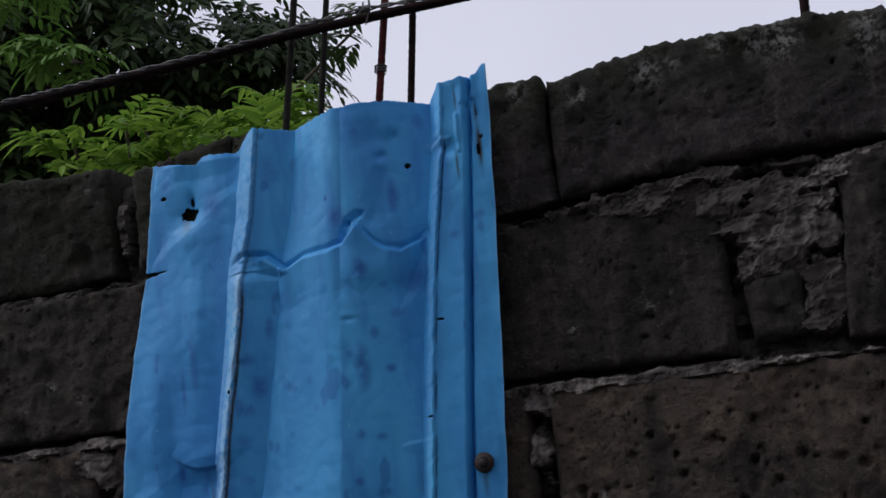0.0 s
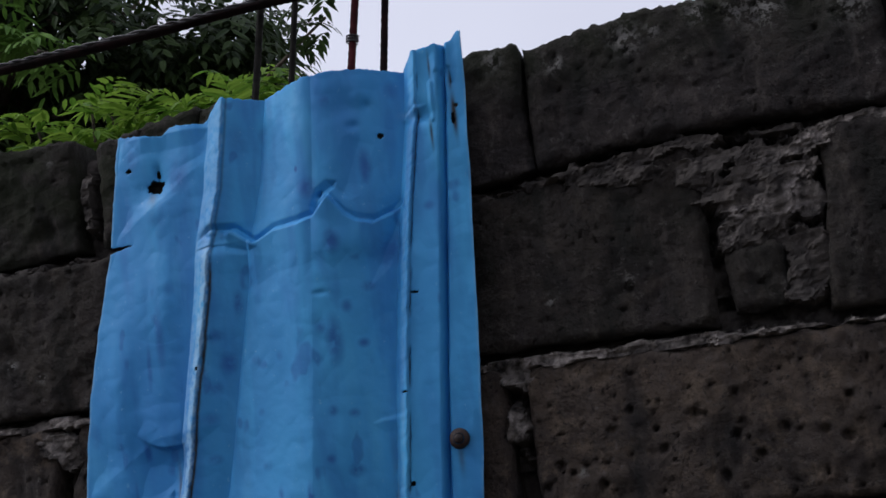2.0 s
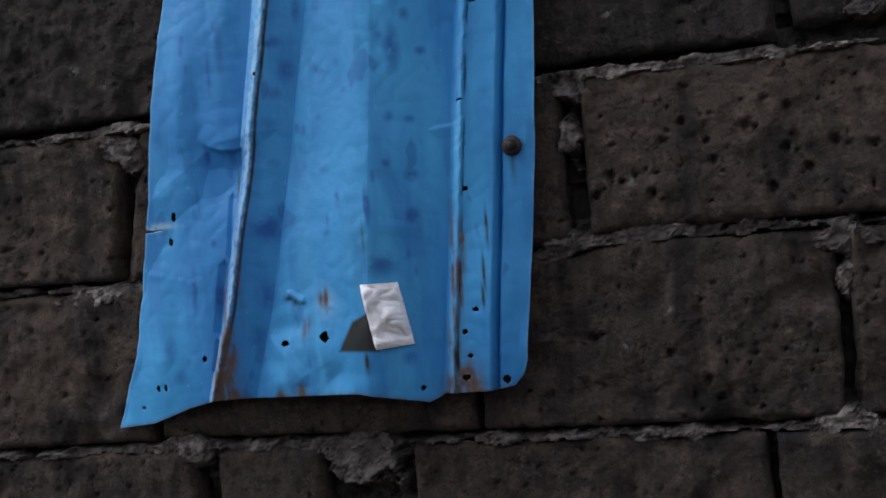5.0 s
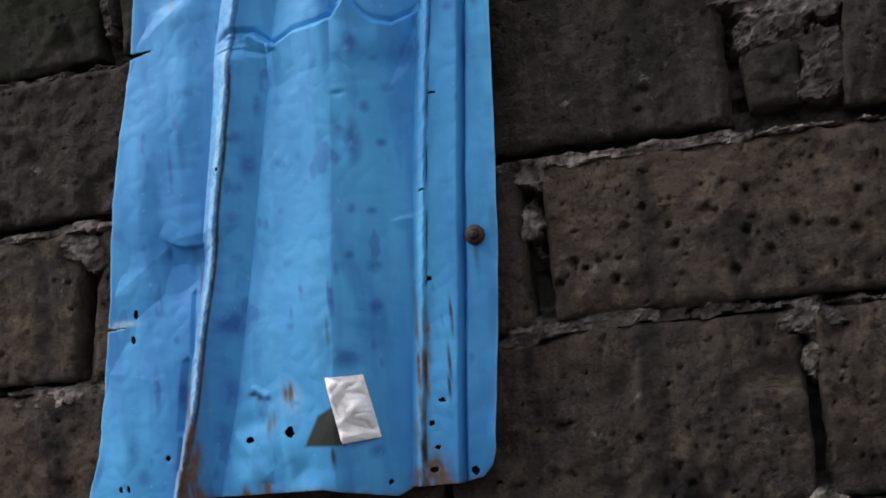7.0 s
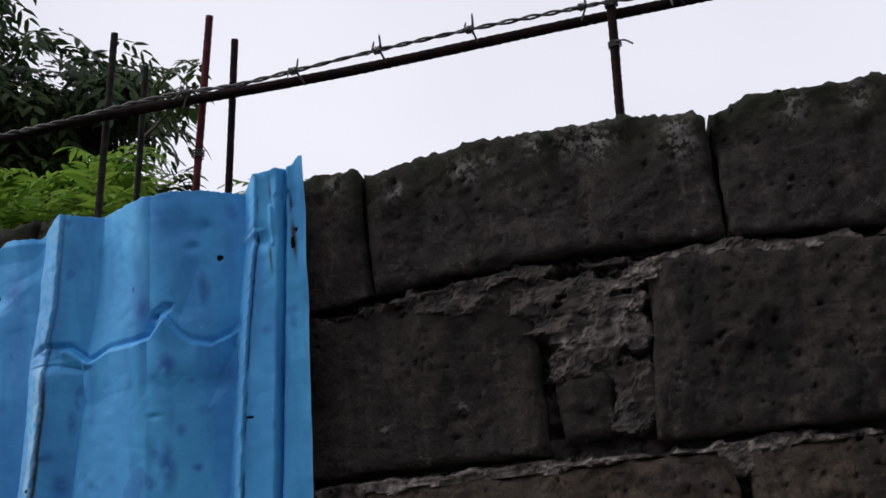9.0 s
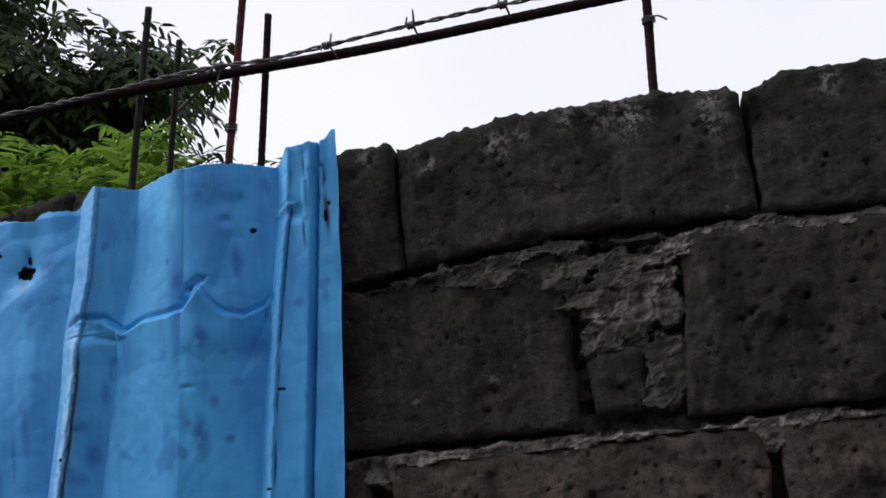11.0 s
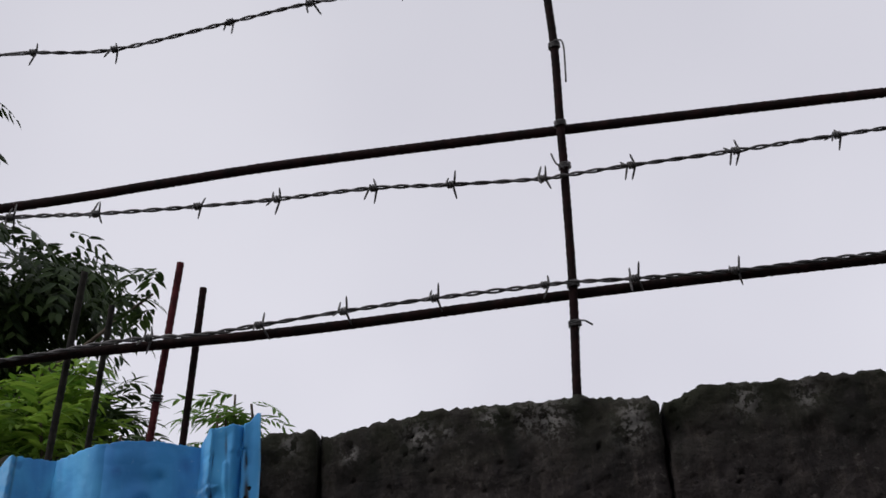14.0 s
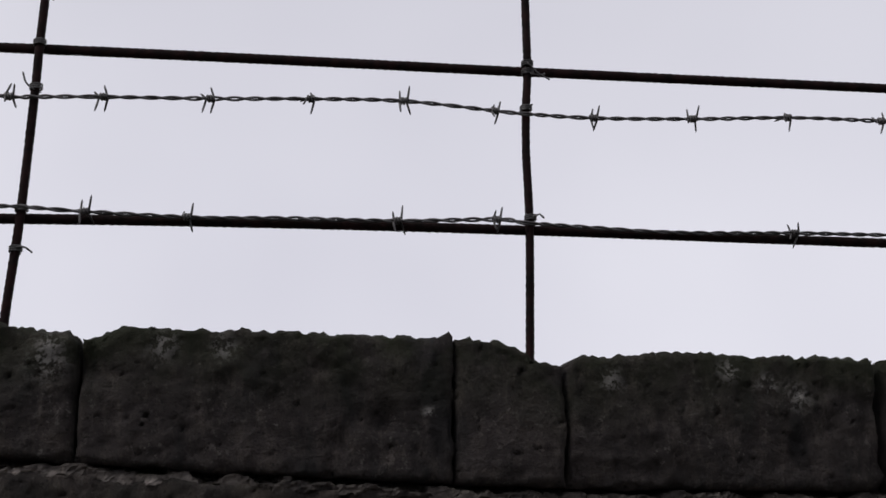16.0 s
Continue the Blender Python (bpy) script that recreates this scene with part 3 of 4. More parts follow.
# sharp folds: x0, z0, x1, z1, reach above and below, height (positive comes out)
FOLDS = [(-0.455, 2.037, -0.416, 2.053, 0.02, 0.06, 0.0015), (-0.416, 2.053, -0.351, 2.093, 0.016, 0.06, 0.0022), (-0.41, 2.151, -0.337, 2.149, 0.012, 0.02, 0.003),
         (-0.330, 2.012, -0.303, 2.016, 0.004, 0.005, -0.004), (-0.300, 2.012, -0.274, 1.996, 0.007, 0.010, 0.005), (-0.303, 1.996, -0.285, 1.991, 0.004, 0.007, -0.003),
         (-0.189, 2.022, -0.183, 2.036, 0.007, 0.007, -0.007), (-0.183, 2.036, -0.168, 2.045, 0.009, 0.006, -0.007), (-0.171, 2.028, -0.173, 1.970, 0.022, 0.022, 0.0045),
         (-0.074, 2.114, -0.056, 2.119, 0.004, 0.010, 0.004), (-0.029, 2.157, -0.025, 2.121, 0.004, 0.005, -0.004), (-0.020, 2.163, -0.017, 2.144, 0.004, 0.004, -0.004),
         (-0.039, 2.145, -0.041, 2.102, 0.004, 0.004, 0.003), (-0.125, 1.950, -0.096, 2.008, 0.030, 0.012, -0.004), (-0.132, 2.093, -0.154, 2.036, 0.018, 0.018, -0.0025),
         (-0.50, 1.690, -0.400, 1.752, 0.04, 0.08, -0.0075), (-0.337, 1.893, -0.347, 1.856, 0.006, 0.006, -0.0018), (-0.142, 1.772, -0.123, 1.774, 0.004, 0.012, 0.002),
         (-0.404, 1.720, -0.410, 1.650, 0.005, 0.008, -0.003), (-0.418, 1.640, -0.432, 1.560, 0.008, 0.008, -0.0045), (-0.434, 1.550, -0.440, 1.515, 0.004, 0.006, -0.003),
         (-0.335, 1.600, -0.318, 1.590, 0.006, 0.006, 0.004), (-0.360, 1.545, -0.325, 1.500, 0.012, 0.012, 0.003)]
# shallow dents: x, z, half-width, half-height, depth (positive goes in)
DENTS = [(-0.10, 1.985, 0.012, 0.035, 0.004), (-0.15, 1.975, 0.03, 0.02, -0.004), (-0.139, 2.130, 0.022, 0.018, 0.005), (-0.125, 2.145, 0.010, 0.018, -0.004), (-0.140, 2.122, 0.013, 0.016, -0.003), (-0.136, 2.112, 0.007, 0.006, 0.004), (-0.119, 2.134, 0.005, 0.007, 0.003),
         (-0.193, 1.923, 0.007, 0.003, 0.002), (-0.055, 2.110, 0.018, 0.010, 0.006), (-0.430, 2.05, 0.03, 0.05, 0.004), (-0.46, 1.86, 0.018, 0.07, -0.006),
         (-0.41, 1.74, 0.035, 0.030, 0.006), (-0.47, 1.77, 0.05, 0.03, 0.005), (-0.30, 1.54, 0.05, 0.035, -0.005), (-0.34, 1.56, 0.02, 0.012, 0.004), (-0.08, 1.60, 0.02, 0.05, -0.003),
         (-0.38, 2.13, 0.02, 0.03, 0.004), (-0.33, 2.145, 0.015, 0.03, 0.004), (-0.51, 1.56, 0.02, 0.06, -0.005), (-0.28, 1.50, 0.015, 0.015, 0.004), (-0.35, 1.50, 0.02, 0.015, -0.004),
         (-0.20, 1.88, 0.02, 0.06, 0.004), (-0.39, 1.95, 0.02, 0.05, -0.004), (-0.015, 2.16, 0.008, 0.03, 0.005), (-0.03, 2.15, 0.006, 0.02, -0.004)]
RUST = [(-0.424, 1.49, 0.013, 0.045, 1.8), (-0.415, 1.54, 0.008, 0.03, 1.5), (-0.286, 1.59, 0.003, 0.011, 1.6), (-0.317, 1.554, 0.003, 0.013, 1.2), (-0.329, 1.487, 0.007, 0.007, 1.4),
        (-0.121, 1.637, 0.0035, 0.025, 1.7), (-0.127, 1.597, 0.003, 0.03, 1.5), (-0.133, 1.482, 0.022, 0.014, 1.7), (-0.418, 1.57, 0.006, 0.06, 0.9), (-0.135, 1.60, 0.004, 0.09, 1.1), (-0.128, 1.490, 0.018, 0.020, 1.2), (-0.145, 1.52, 0.006, 0.03, 0.7),
        (-0.293, 1.59, 0.004, 0.010, 1.0), (-0.355, 1.484, 0.005, 0.006, 1.0), (-0.31, 1.56, 0.003, 0.012, 0.7), (-0.395, 1.66, 0.004, 0.08, 0.5)]
# small dark marks: x, z, half-width, half-height, strength
DARK_MARKS = [(-0.098, 1.605, 0.0016, 0.018, 1.5), (-0.091, 1.655, 0.0016, 0.018, 1.5), (-0.101, 1.578, 0.0016, 0.012, 1.4), (-0.044, 2.085, 0.0015, 0.016, 1.0), (-0.038, 2.165, 0.0013, 0.014, 0.9),
         (-0.017, 2.105, 0.0025, 0.020, 1.6), (-0.018, 2.148, 0.002, 0.012, 1.1), (-0.231, 1.655, 0.0018, 0.018, 0.6), (-0.395, 1.73, 0.0018, 0.02, 0.7), (-0.056, 1.722, 0.003, 0.016, 0.6),
         (-0.138, 1.508, 0.003, 0.016, 1.5), (-0.337, 1.594, 0.006, 0.003, 1.0), (-0.328, 1.589, 0.004, 0.004, 0.9), (-0.40, 2.075, 0.006, 0.012, 0.5), (-0.239, 1.515, 0.0025, 0.010, 1.3)]
# darker blue water stains and drips
STAINS = [(-0.174, 1.722, 0.009, 0.008, 0.7), (-0.177, 1.676, 0.008, 0.011, 0.8), (-0.199, 1.737, 0.006, 0.006, 0.7), (-0.224, 1.692, 0.004, 0.022, 1.0), (-0.214, 1.623, 0.020, 0.016, 0.7),
          (-0.278, 1.666, 0.007, 0.006, 0.5), (-0.276, 1.739, 0.008, 0.007, 0.5), (-0.261, 1.703, 0.004, 0.014, 0.6), (-0.193, 1.516, 0.010, 0.010, 0.6), (-0.344, 1.754, 0.010, 0.007, 0.6),
          (-0.357, 1.678, 0.024, 0.018, 0.8), (-0.431, 1.668, 0.005, 0.006, 0.7), (-0.460, 1.612, 0.005, 0.030, 0.8), (-0.428, 1.602, 0.007, 0.024, 0.9), (-0.432, 1.773, 0.005, 0.014, 0.8),
          (-0.363, 2.094, 0.014, 0.024, 0.6), (-0.398, 2.048, 0.014, 0.014, 0.4), (-0.207, 2.071, 0.002, 0.004, 1.0), (-0.196, 2.047, 0.012, 0.014, 0.7), (-0.128, 2.064, 0.008, 0.022, 0.7),
          (-0.172, 1.979, 0.010, 0.014, 0.8), (-0.112, 1.965, 0.020, 0.022, 0.6), (-0.057, 2.004, 0.008, 0.007, 0.6), (-0.182, 1.868, 0.011, 0.030, 0.7), (-0.195, 1.885, 0.008, 0.010, 0.6),
          (-0.165, 1.905, 0.007, 0.009, 0.6), (-0.140, 1.925, 0.010, 0.007, 0.6), (-0.152, 1.862, 0.007, 0.006, 0.7), (-0.192, 1.790, 0.006, 0.007, 0.6), (-0.170, 1.785, 0.007, 0.006, 0.6),
          (-0.330, 1.895, 0.012, 0.010, 0.6), (-0.318, 1.862, 0.011, 0.014, 0.7), (-0.335, 1.835, 0.010, 0.010, 0.6), (-0.345, 1.80, 0.014, 0.010, 0.5), (-0.300, 1.93, 0.006, 0.016, 0.7),
          (-0.402, 1.90, 0.007, 0.045, 0.6), (-0.418, 1.87, 0.004, 0.030, 0.6), (-0.385, 1.96, 0.010, 0.012, 0.4), (-0.500, 1.80, 0.010, 0.020, 0.4), (-0.28, 1.80, 0.005, 0.006, 0.5),
          (-0.250, 1.86, 0.006, 0.008, 0.4), (-0.497, 1.545, 0.010, 0.020, 0.5), (-0.485, 1.51, 0.012, 0.012, 0.5), (-0.365, 1.60, 0.016, 0.022, 0.6), (-0.38, 1.55, 0.014, 0.020, 0.6),
          (-0.25, 2.125, 0.012, 0.016, 0.4), (-0.28, 2.12, 0.016, 0.030, 0.4), (-0.09, 2.15, 0.010, 0.014, 0.5), (-0.165, 2.145, 0.008, 0.010, 0.5), (-0.425, 2.125, 0.012, 0.020, 0.5)]
SMEAR = [(-0.233, 1.570), (-0.253, 1.561), (-0.272, 1.529), (-0.225, 1.526)]


def bells(x, z, spots):
    """The strongest of many soft spots at each of many places."""
    out = np.zeros_like(x)
    for a, b, rx, rz, k in spots:
        out = np.maximum(out, k * np.exp(-((x - a) / rx) ** 2 - ((z - b) / rz) ** 2))
    return out


def inside(x, z, corners, soft):
    """1 inside a convex outline given anticlockwise, fading over soft at its edges."""
    out = np.ones_like(x)
    for (ax, az), (bx, bz) in zip(corners, corners[1:] + corners[:1]):
        size = math.hypot(bx - ax, bz - az)
        out = np.minimum(out, np.clip(((bx - ax) * (z - az) - (bz - az) * (x - ax)) / size / soft + 0.5, 0, 1))
    return out


def slit(z):
    """How far the seam of the second rib stands open at this height."""
    if 2.02 < z < 2.112:
        return 1.0
    return max(0.0, min(1.0, 3.0 * n3(0, 11, z, 26) + 0.55))


def bell(x, z, a, b, rx, rz):
    k = ((x - a) / rx) ** 2 + ((z - b) / rz) ** 2
    return math.exp(-k) if k < 9 else 0.0


def sheet_depth(x, z, s):
    d1 = x - (lerp_at(z, RIB1_Z, RIB1_X))
    mid = (lerp_at(z, MID_Z, MID_X))
    d2 = x - (lerp_at(z, RIB2_Z, RIB2_X))
    dg = x - (lerp_at(z, GRV_Z, GRV_X))
    wave = 0.0015 * n3(0, 0, z, 60) + 0.001 * n3(0, 3, z, 170)
    if abs(d1) < 0.016:
        d1 += wave * (1 - abs(d1) / 0.016)
    if abs(d2) < 0.020:
        d2 += wave * (1 - abs(d2) / 0.020)
    ridge = min(0.6, 0.25 + max(0.0, (z - 1.9) / 0.3))
    crushed = 1 - 0.75 * bell(0, z, 0, 2.008, 1, 0.014)
    crushed = crushed if z < 2.0 else min(1.0, crushed + 0.15)
    strip = 0.013 + 0.012 * max(0.0, min(1.0, (z - 1.5) / 0.6))
    if d1 < -strip:
        u = min(1, max(0, s / 0.24))
        out = 0.010 - 0.013 * (1 - u) + 0.004 * math.sin(math.pi * u)
    elif d1 < 0:
        out = 0.010 + 0.018 * crushed * ((d1 + strip) / strip) ** 0.8
    elif d1 < 0.0020:
        out = 0.010 + crushed * (0.018 - 0.005 * d1 / 0.0020)
    elif d1 < 0.046:
        k = (d1 - 0.0020) / 0.0440
        out = 0.006 + crushed * 0.017 * (1 - k)
    elif x < mid:
        k = (d1 - 0.046) / max(0.02, mid - x + d1 - 0.046)
        out = 0.006 + 0.0025 * min(1.0, (d1 - 0.046) / 0.003) + 0.034 * (k - ridge * 0.5 * k ** 6)
    elif d2 < -0.018:
        k = (x - mid) / max(0.02, x - d2 - 0.018 - mid)
        out = 0.0425 - 0.0415 * k - ridge * 0.017 * (1 - k) ** 6
    elif d2 < 0:
        out = 0.001 + 0.025 * (d2 + 0.018) / 0.018
    elif d2 < 0.0025:
        out = 0.026 - 0.004 * d2 / 0.0025
    elif dg < -0.003:
        out = 0.022
    elif dg < 0.003:
        out = 0.022 - 0.018 * (dg + 0.003) / 0.006
    elif dg < 0.007:
        out = 0.004 + 0.012 * (dg - 0.003) / 0.004
    else:
        out = 0.016 - 0.10 * (dg - 0.007)
    if 0.0 < d2 < 0.005:
        out -= 0.0035 * slit(z) * (1 - abs(d2 - 0.0025) / 0.0025)
    # the bent fold across the upper third
    if -0.36 < x < -0.08:
        d = z - (lerp_at(x, CREASE_X, CREASE_Z))
        amp = lerp_at(x, CREASE_X, CREASE_IN)
        if -0.05 < d < 0.016:
            lip = max(0.0, 1 - d / 0.0045) if d > 0 else max(0.0, 1 + d / 0.048)
            out += amp * (0.75 * lip - 0.4 * max(0.0, 1 - abs(d - 0.006) / (0.0045 if d < 0.006 else 0.006)))
    # the torn lip in the first pan
    lip = z - (1.776 + 9.0 * (x + 0.398) ** 2)
    if -0.46 < x < -0.376 and -0.02 < lip < 0.12:
        side = math.exp(-((x + 0.404) / 0.024) ** 2) * min(1.0, max(0.0, (-0.378 - x) / 0.006))
        out += 0.0075 * (math.exp(-lip / 0.04) if lip > 0 else math.exp(lip / 0.002)) * side
    for a, b, rx, rz, depth in DENTS:
        out -= depth * bell(x, z, a, b, rx, rz)
    for x0, z0, x1, z1, up, down, height in FOLDS:
        reach = max(up, down)
        if min(x0, x1) - reach < x < max(x0, x1) + reach and min(z0, z1) - reach < z < max(z0, z1) + reach:
            lx, lz = x1 - x0, z1 - z0
            size = math.hypot(lx, lz)
            along = ((x - x0) * lx + (z - z0) * lz) / size
            off = ((z - z0) * lx - (x - x0) * lz) / size * (1 if lx >= 0 else -1)
            past = max(0.0, -along, along - size)
            k = 1 - abs(off) / (up if off > 0 else down) - past / reach
            if k > 0:
                out += height * k
    out += 0.0034 * n3(x, 5, z * 0.5, 15) + 0.0010 * n3(x, 2, z * 0.5, 38) + 0.0009 * abs(n3(x, 8, z, 46))
    for a, b, rx, rz in HOLES[:2]:
        out -= 0.006 * bell(x, z, a, b, rx * 2, rz * 2)
    edge = min(s, 1 - s)
    out += 0.004 * max(0, 1 - edge / 0.02) * n3(0, 7, z, 18)
    return -max(out + 0.006, 0.004) - 0.002


def metal_sheet():
    root = tagged(new("metal_sheet"), "bent blue painted metal roofing sheet nailed to the wall", "metal sheet")
    nu, nv = 380, 540
    verts, low, across = [], [], []
    ts, tz = zip(*SHEET_TOP)
    bs, bz = zip(*SHEET_LOW)
    for j in range(nv + 1):
        v = j / nv
        for i in range(nu + 1):
            s = i / nu
            lo, hi = (lerp_at(s, bs, bz)), (lerp_at(s, ts, tz))
            hi += 0.0016 * n3(s, 0, 0, 60) + 0.0012 * n3(s, 4, 0, 150)
            z = lo + (hi - lo) * v
            a, b = (lerp_at(z, L_Z, L_X)), (lerp_at(z, R_Z, R_X))
            a += -0.0035 + 0.0015 * n3(z, 4, 0, 35) + 0.0008 * n3(z, 9, 0, 110)
            x = a + (b - a) * s
            verts.append((x, sheet_depth(x, z, s), z))
            low.append(z - lo)
            across.append(s)
    xs, zs = np.array([p[0] for p in verts]), np.array([p[2] for p in verts])
    low, across = np.array(low), np.array(across)
    rows = np.linspace(1.4, 2.25, 700)
    gap = np.interp(zs, rows, [slit(z) for z in rows])
    d1, d2 = xs - np.interp(zs, RIB1_Z, RIB1_X), xs - np.interp(zs, RIB2_Z, RIB2_X)
    rust = bells(xs, zs, RUST) + np.clip(1 - low / 0.006, 0, 1) * 0.6
    seam = np.where(zs < 1.98, 1.5, 0.5) * np.exp(-((d1 - 0.0030) / 0.0015) ** 2)
    # darkens the small marks, the first rib's seam, the open slit and the smear
    dark_marks = np.maximum.reduce([bells(xs, zs, DARK_MARKS), seam, 1.1 * gap * np.exp(-((d2 - 0.0025) / 0.0009) ** 2), 1.2 * inside(xs, zs, SMEAR, 0.004)])
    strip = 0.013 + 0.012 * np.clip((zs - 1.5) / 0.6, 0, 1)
    # highlight along the rib flanks and bent tab, painted in; sheet edges are wear
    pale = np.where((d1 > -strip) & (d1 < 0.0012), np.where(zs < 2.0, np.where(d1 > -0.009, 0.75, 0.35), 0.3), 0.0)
    scuff_and_sheen = np.maximum.reduce([pale, 0.25 * np.exp(-((d2 + 0.006) / 0.005) ** 2), bells(xs, zs, [(-0.508, 1.694, 0.017, 0.004, 2.5), (-0.285, 1.583, 0.012, 0.016, 0.6), (-0.07, 2.118, 0.012, 0.004, 0.5)]),
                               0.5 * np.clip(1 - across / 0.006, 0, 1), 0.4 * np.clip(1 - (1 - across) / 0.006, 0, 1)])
    stain = bells(xs, zs, STAINS)
    stain = np.clip((stain - 0.18) * 1.6, 0, 0.85)
    w = nu + 1
    faces = []
    for j in range(nv):
        for i in range(nu):
            q = (j * w + i, j * w + i + 1, (j + 1) * w + i + 1, (j + 1) * w + i)
            cx, cz = (verts[q[0]][0] + verts[q[2]][0]) / 2, (verts[q[0]][2] + verts[q[2]][2]) / 2
            if any(abs(cx - a) < 2 * rx and ((cx - a) / rx) ** 2 + ((cz - b) / rz) ** 2 < 1 + 0.8 * n3(cx, 1, cz, 160) for a, b, rx, rz in HOLES):
                continue
            if cx < -0.43 and abs(cz - 2.021 - 0.06 * (cx + 0.45)) < 0.003 * (-0.428 - cx) / 0.03:
                continue
            if cx < -0.500 and abs(cz - 1.690) < 0.0016 * (-0.497 - cx) / 0.02:
                continue
            faces.append(q)
    me = mesh("panel", verts, faces, BLUE, True, {"rust": np.clip(rust, 0, 1), "dark_marks": np.clip(dark_marks, 0, 1), "scuff_and_sheen": np.clip(scuff_and_sheen, 0, 1), "stain": stain})
    panel = part("panel", me, root)
    thick = panel.modifiers.new("thickness", "SOLIDIFY")
    thick.thickness, thick.offset = 0.0008, 1.0
    # a rusty roofing nail with its dished washer
    prof = [(0.0, -0.0105), (0.003, -0.0103), (0.0052, -0.0085), (0.0055, -0.0062), (0.0062, -0.0058), (0.0105, -0.004), (0.0115, -0.0015), (0.0112, 0.0)]
    n = 20
    def turned(name, pr):
        vs = [(r * math.cos(2 * math.pi * k / n), y, r * math.sin(2 * math.pi * k / n)) for r, y in pr for k in range(n)]
        fs = [(a * n + k, a * n + (k + 1) % n, (a + 1) * n + (k + 1) % n, (a + 1) * n + k) for a in range(len(pr) - 1) for k in range(n)]
        return mesh(name, vs, fs, BOLT, True)
    nail = part("nail", turned("nail", prof[:4]), root, "rusty dark nail head", place=pose(-0.055, -0.0255, 1.742))
    washer = part("washer", turned("washer", prof[4:]), nail, "dark rusted washer")
    return root


metal_sheet()


def paper_scrap():
    """A crumpled foil-white scrap stuck low on the sheet."""
    corners = [Vector((-0.239, 0, 1.6025)), Vector((-0.198, 0, 1.602)), Vector((-0.187, 0, 1.531)), Vector((-0.227, 0, 1.528))]
    nu, nv = 26, 44
    verts = []
    for j in range(nv + 1):
        for i in range(nu + 1):
            u, v = i / nu, j / nv
            p = corners[0].lerp(corners[1], u).lerp(corners[3].lerp(corners[2], u), v)
            cr = 1.3 * abs(n3(p.x + 0.4 * p.z, 1, p.z, 24)) + 0.35 * abs(n3(p.x + p.z, 4, p.z - p.x, 60))
            edge = min(u, 1 - u, v, 1 - v)
            y = sheet_depth(p.x, p.z, 0.6) - 0.0022 - 0.013 * cr * min(1, edge * 8 + 0.25)
            verts.append((p.x + 0.0006 * n3(v, 2, 0, 20), y, p.z + 0.0006 * n3(u, 5, 0, 20)))
    w = nu + 1
    faces = [(j * w + i, j * w + i + 1, (j + 1) * w + i + 1, (j + 1) * w + i) for j in range(nv) for i in range(nu)]
    ob = tagged(new("paper_scrap", mesh("paper_scrap", verts, faces, PAPER, False)), "crumpled white paper scrap stuck on the blue sheet", "paper")
    t = ob.modifiers.new("thickness", "SOLIDIFY")
    t.thickness = 0.0006


paper_scrap()


# ---- reinforcing bars and barbed wire on top of the wall ----
def coil(name, centre, axis, radius, turns, length, wire=0.0011, tails=()):
    """Loops of tie wire round a bar, with loose tails."""
    c, ax = Vector(centre), Vector(axis).normalized()
    a = ax.orthogonal().normalized()
    b = ax.cross(a)
    n = int(turns * 12)
    path = [c + ax * (length * (i / n - 0.5)) + radius * (math.cos(i * math.pi / 6) * a + math.sin(i * math.pi / 6) * b) for i in range(n + 1)]
    verts, faces = tube_data(path, wire, 6)
    for tail in tails:
        v, f = tube_data(smooth_path(tail, 0.004), wire, 6, len(verts))
        verts, faces = verts + v, faces + f
    return mesh(name, verts, faces, WIRE, True)


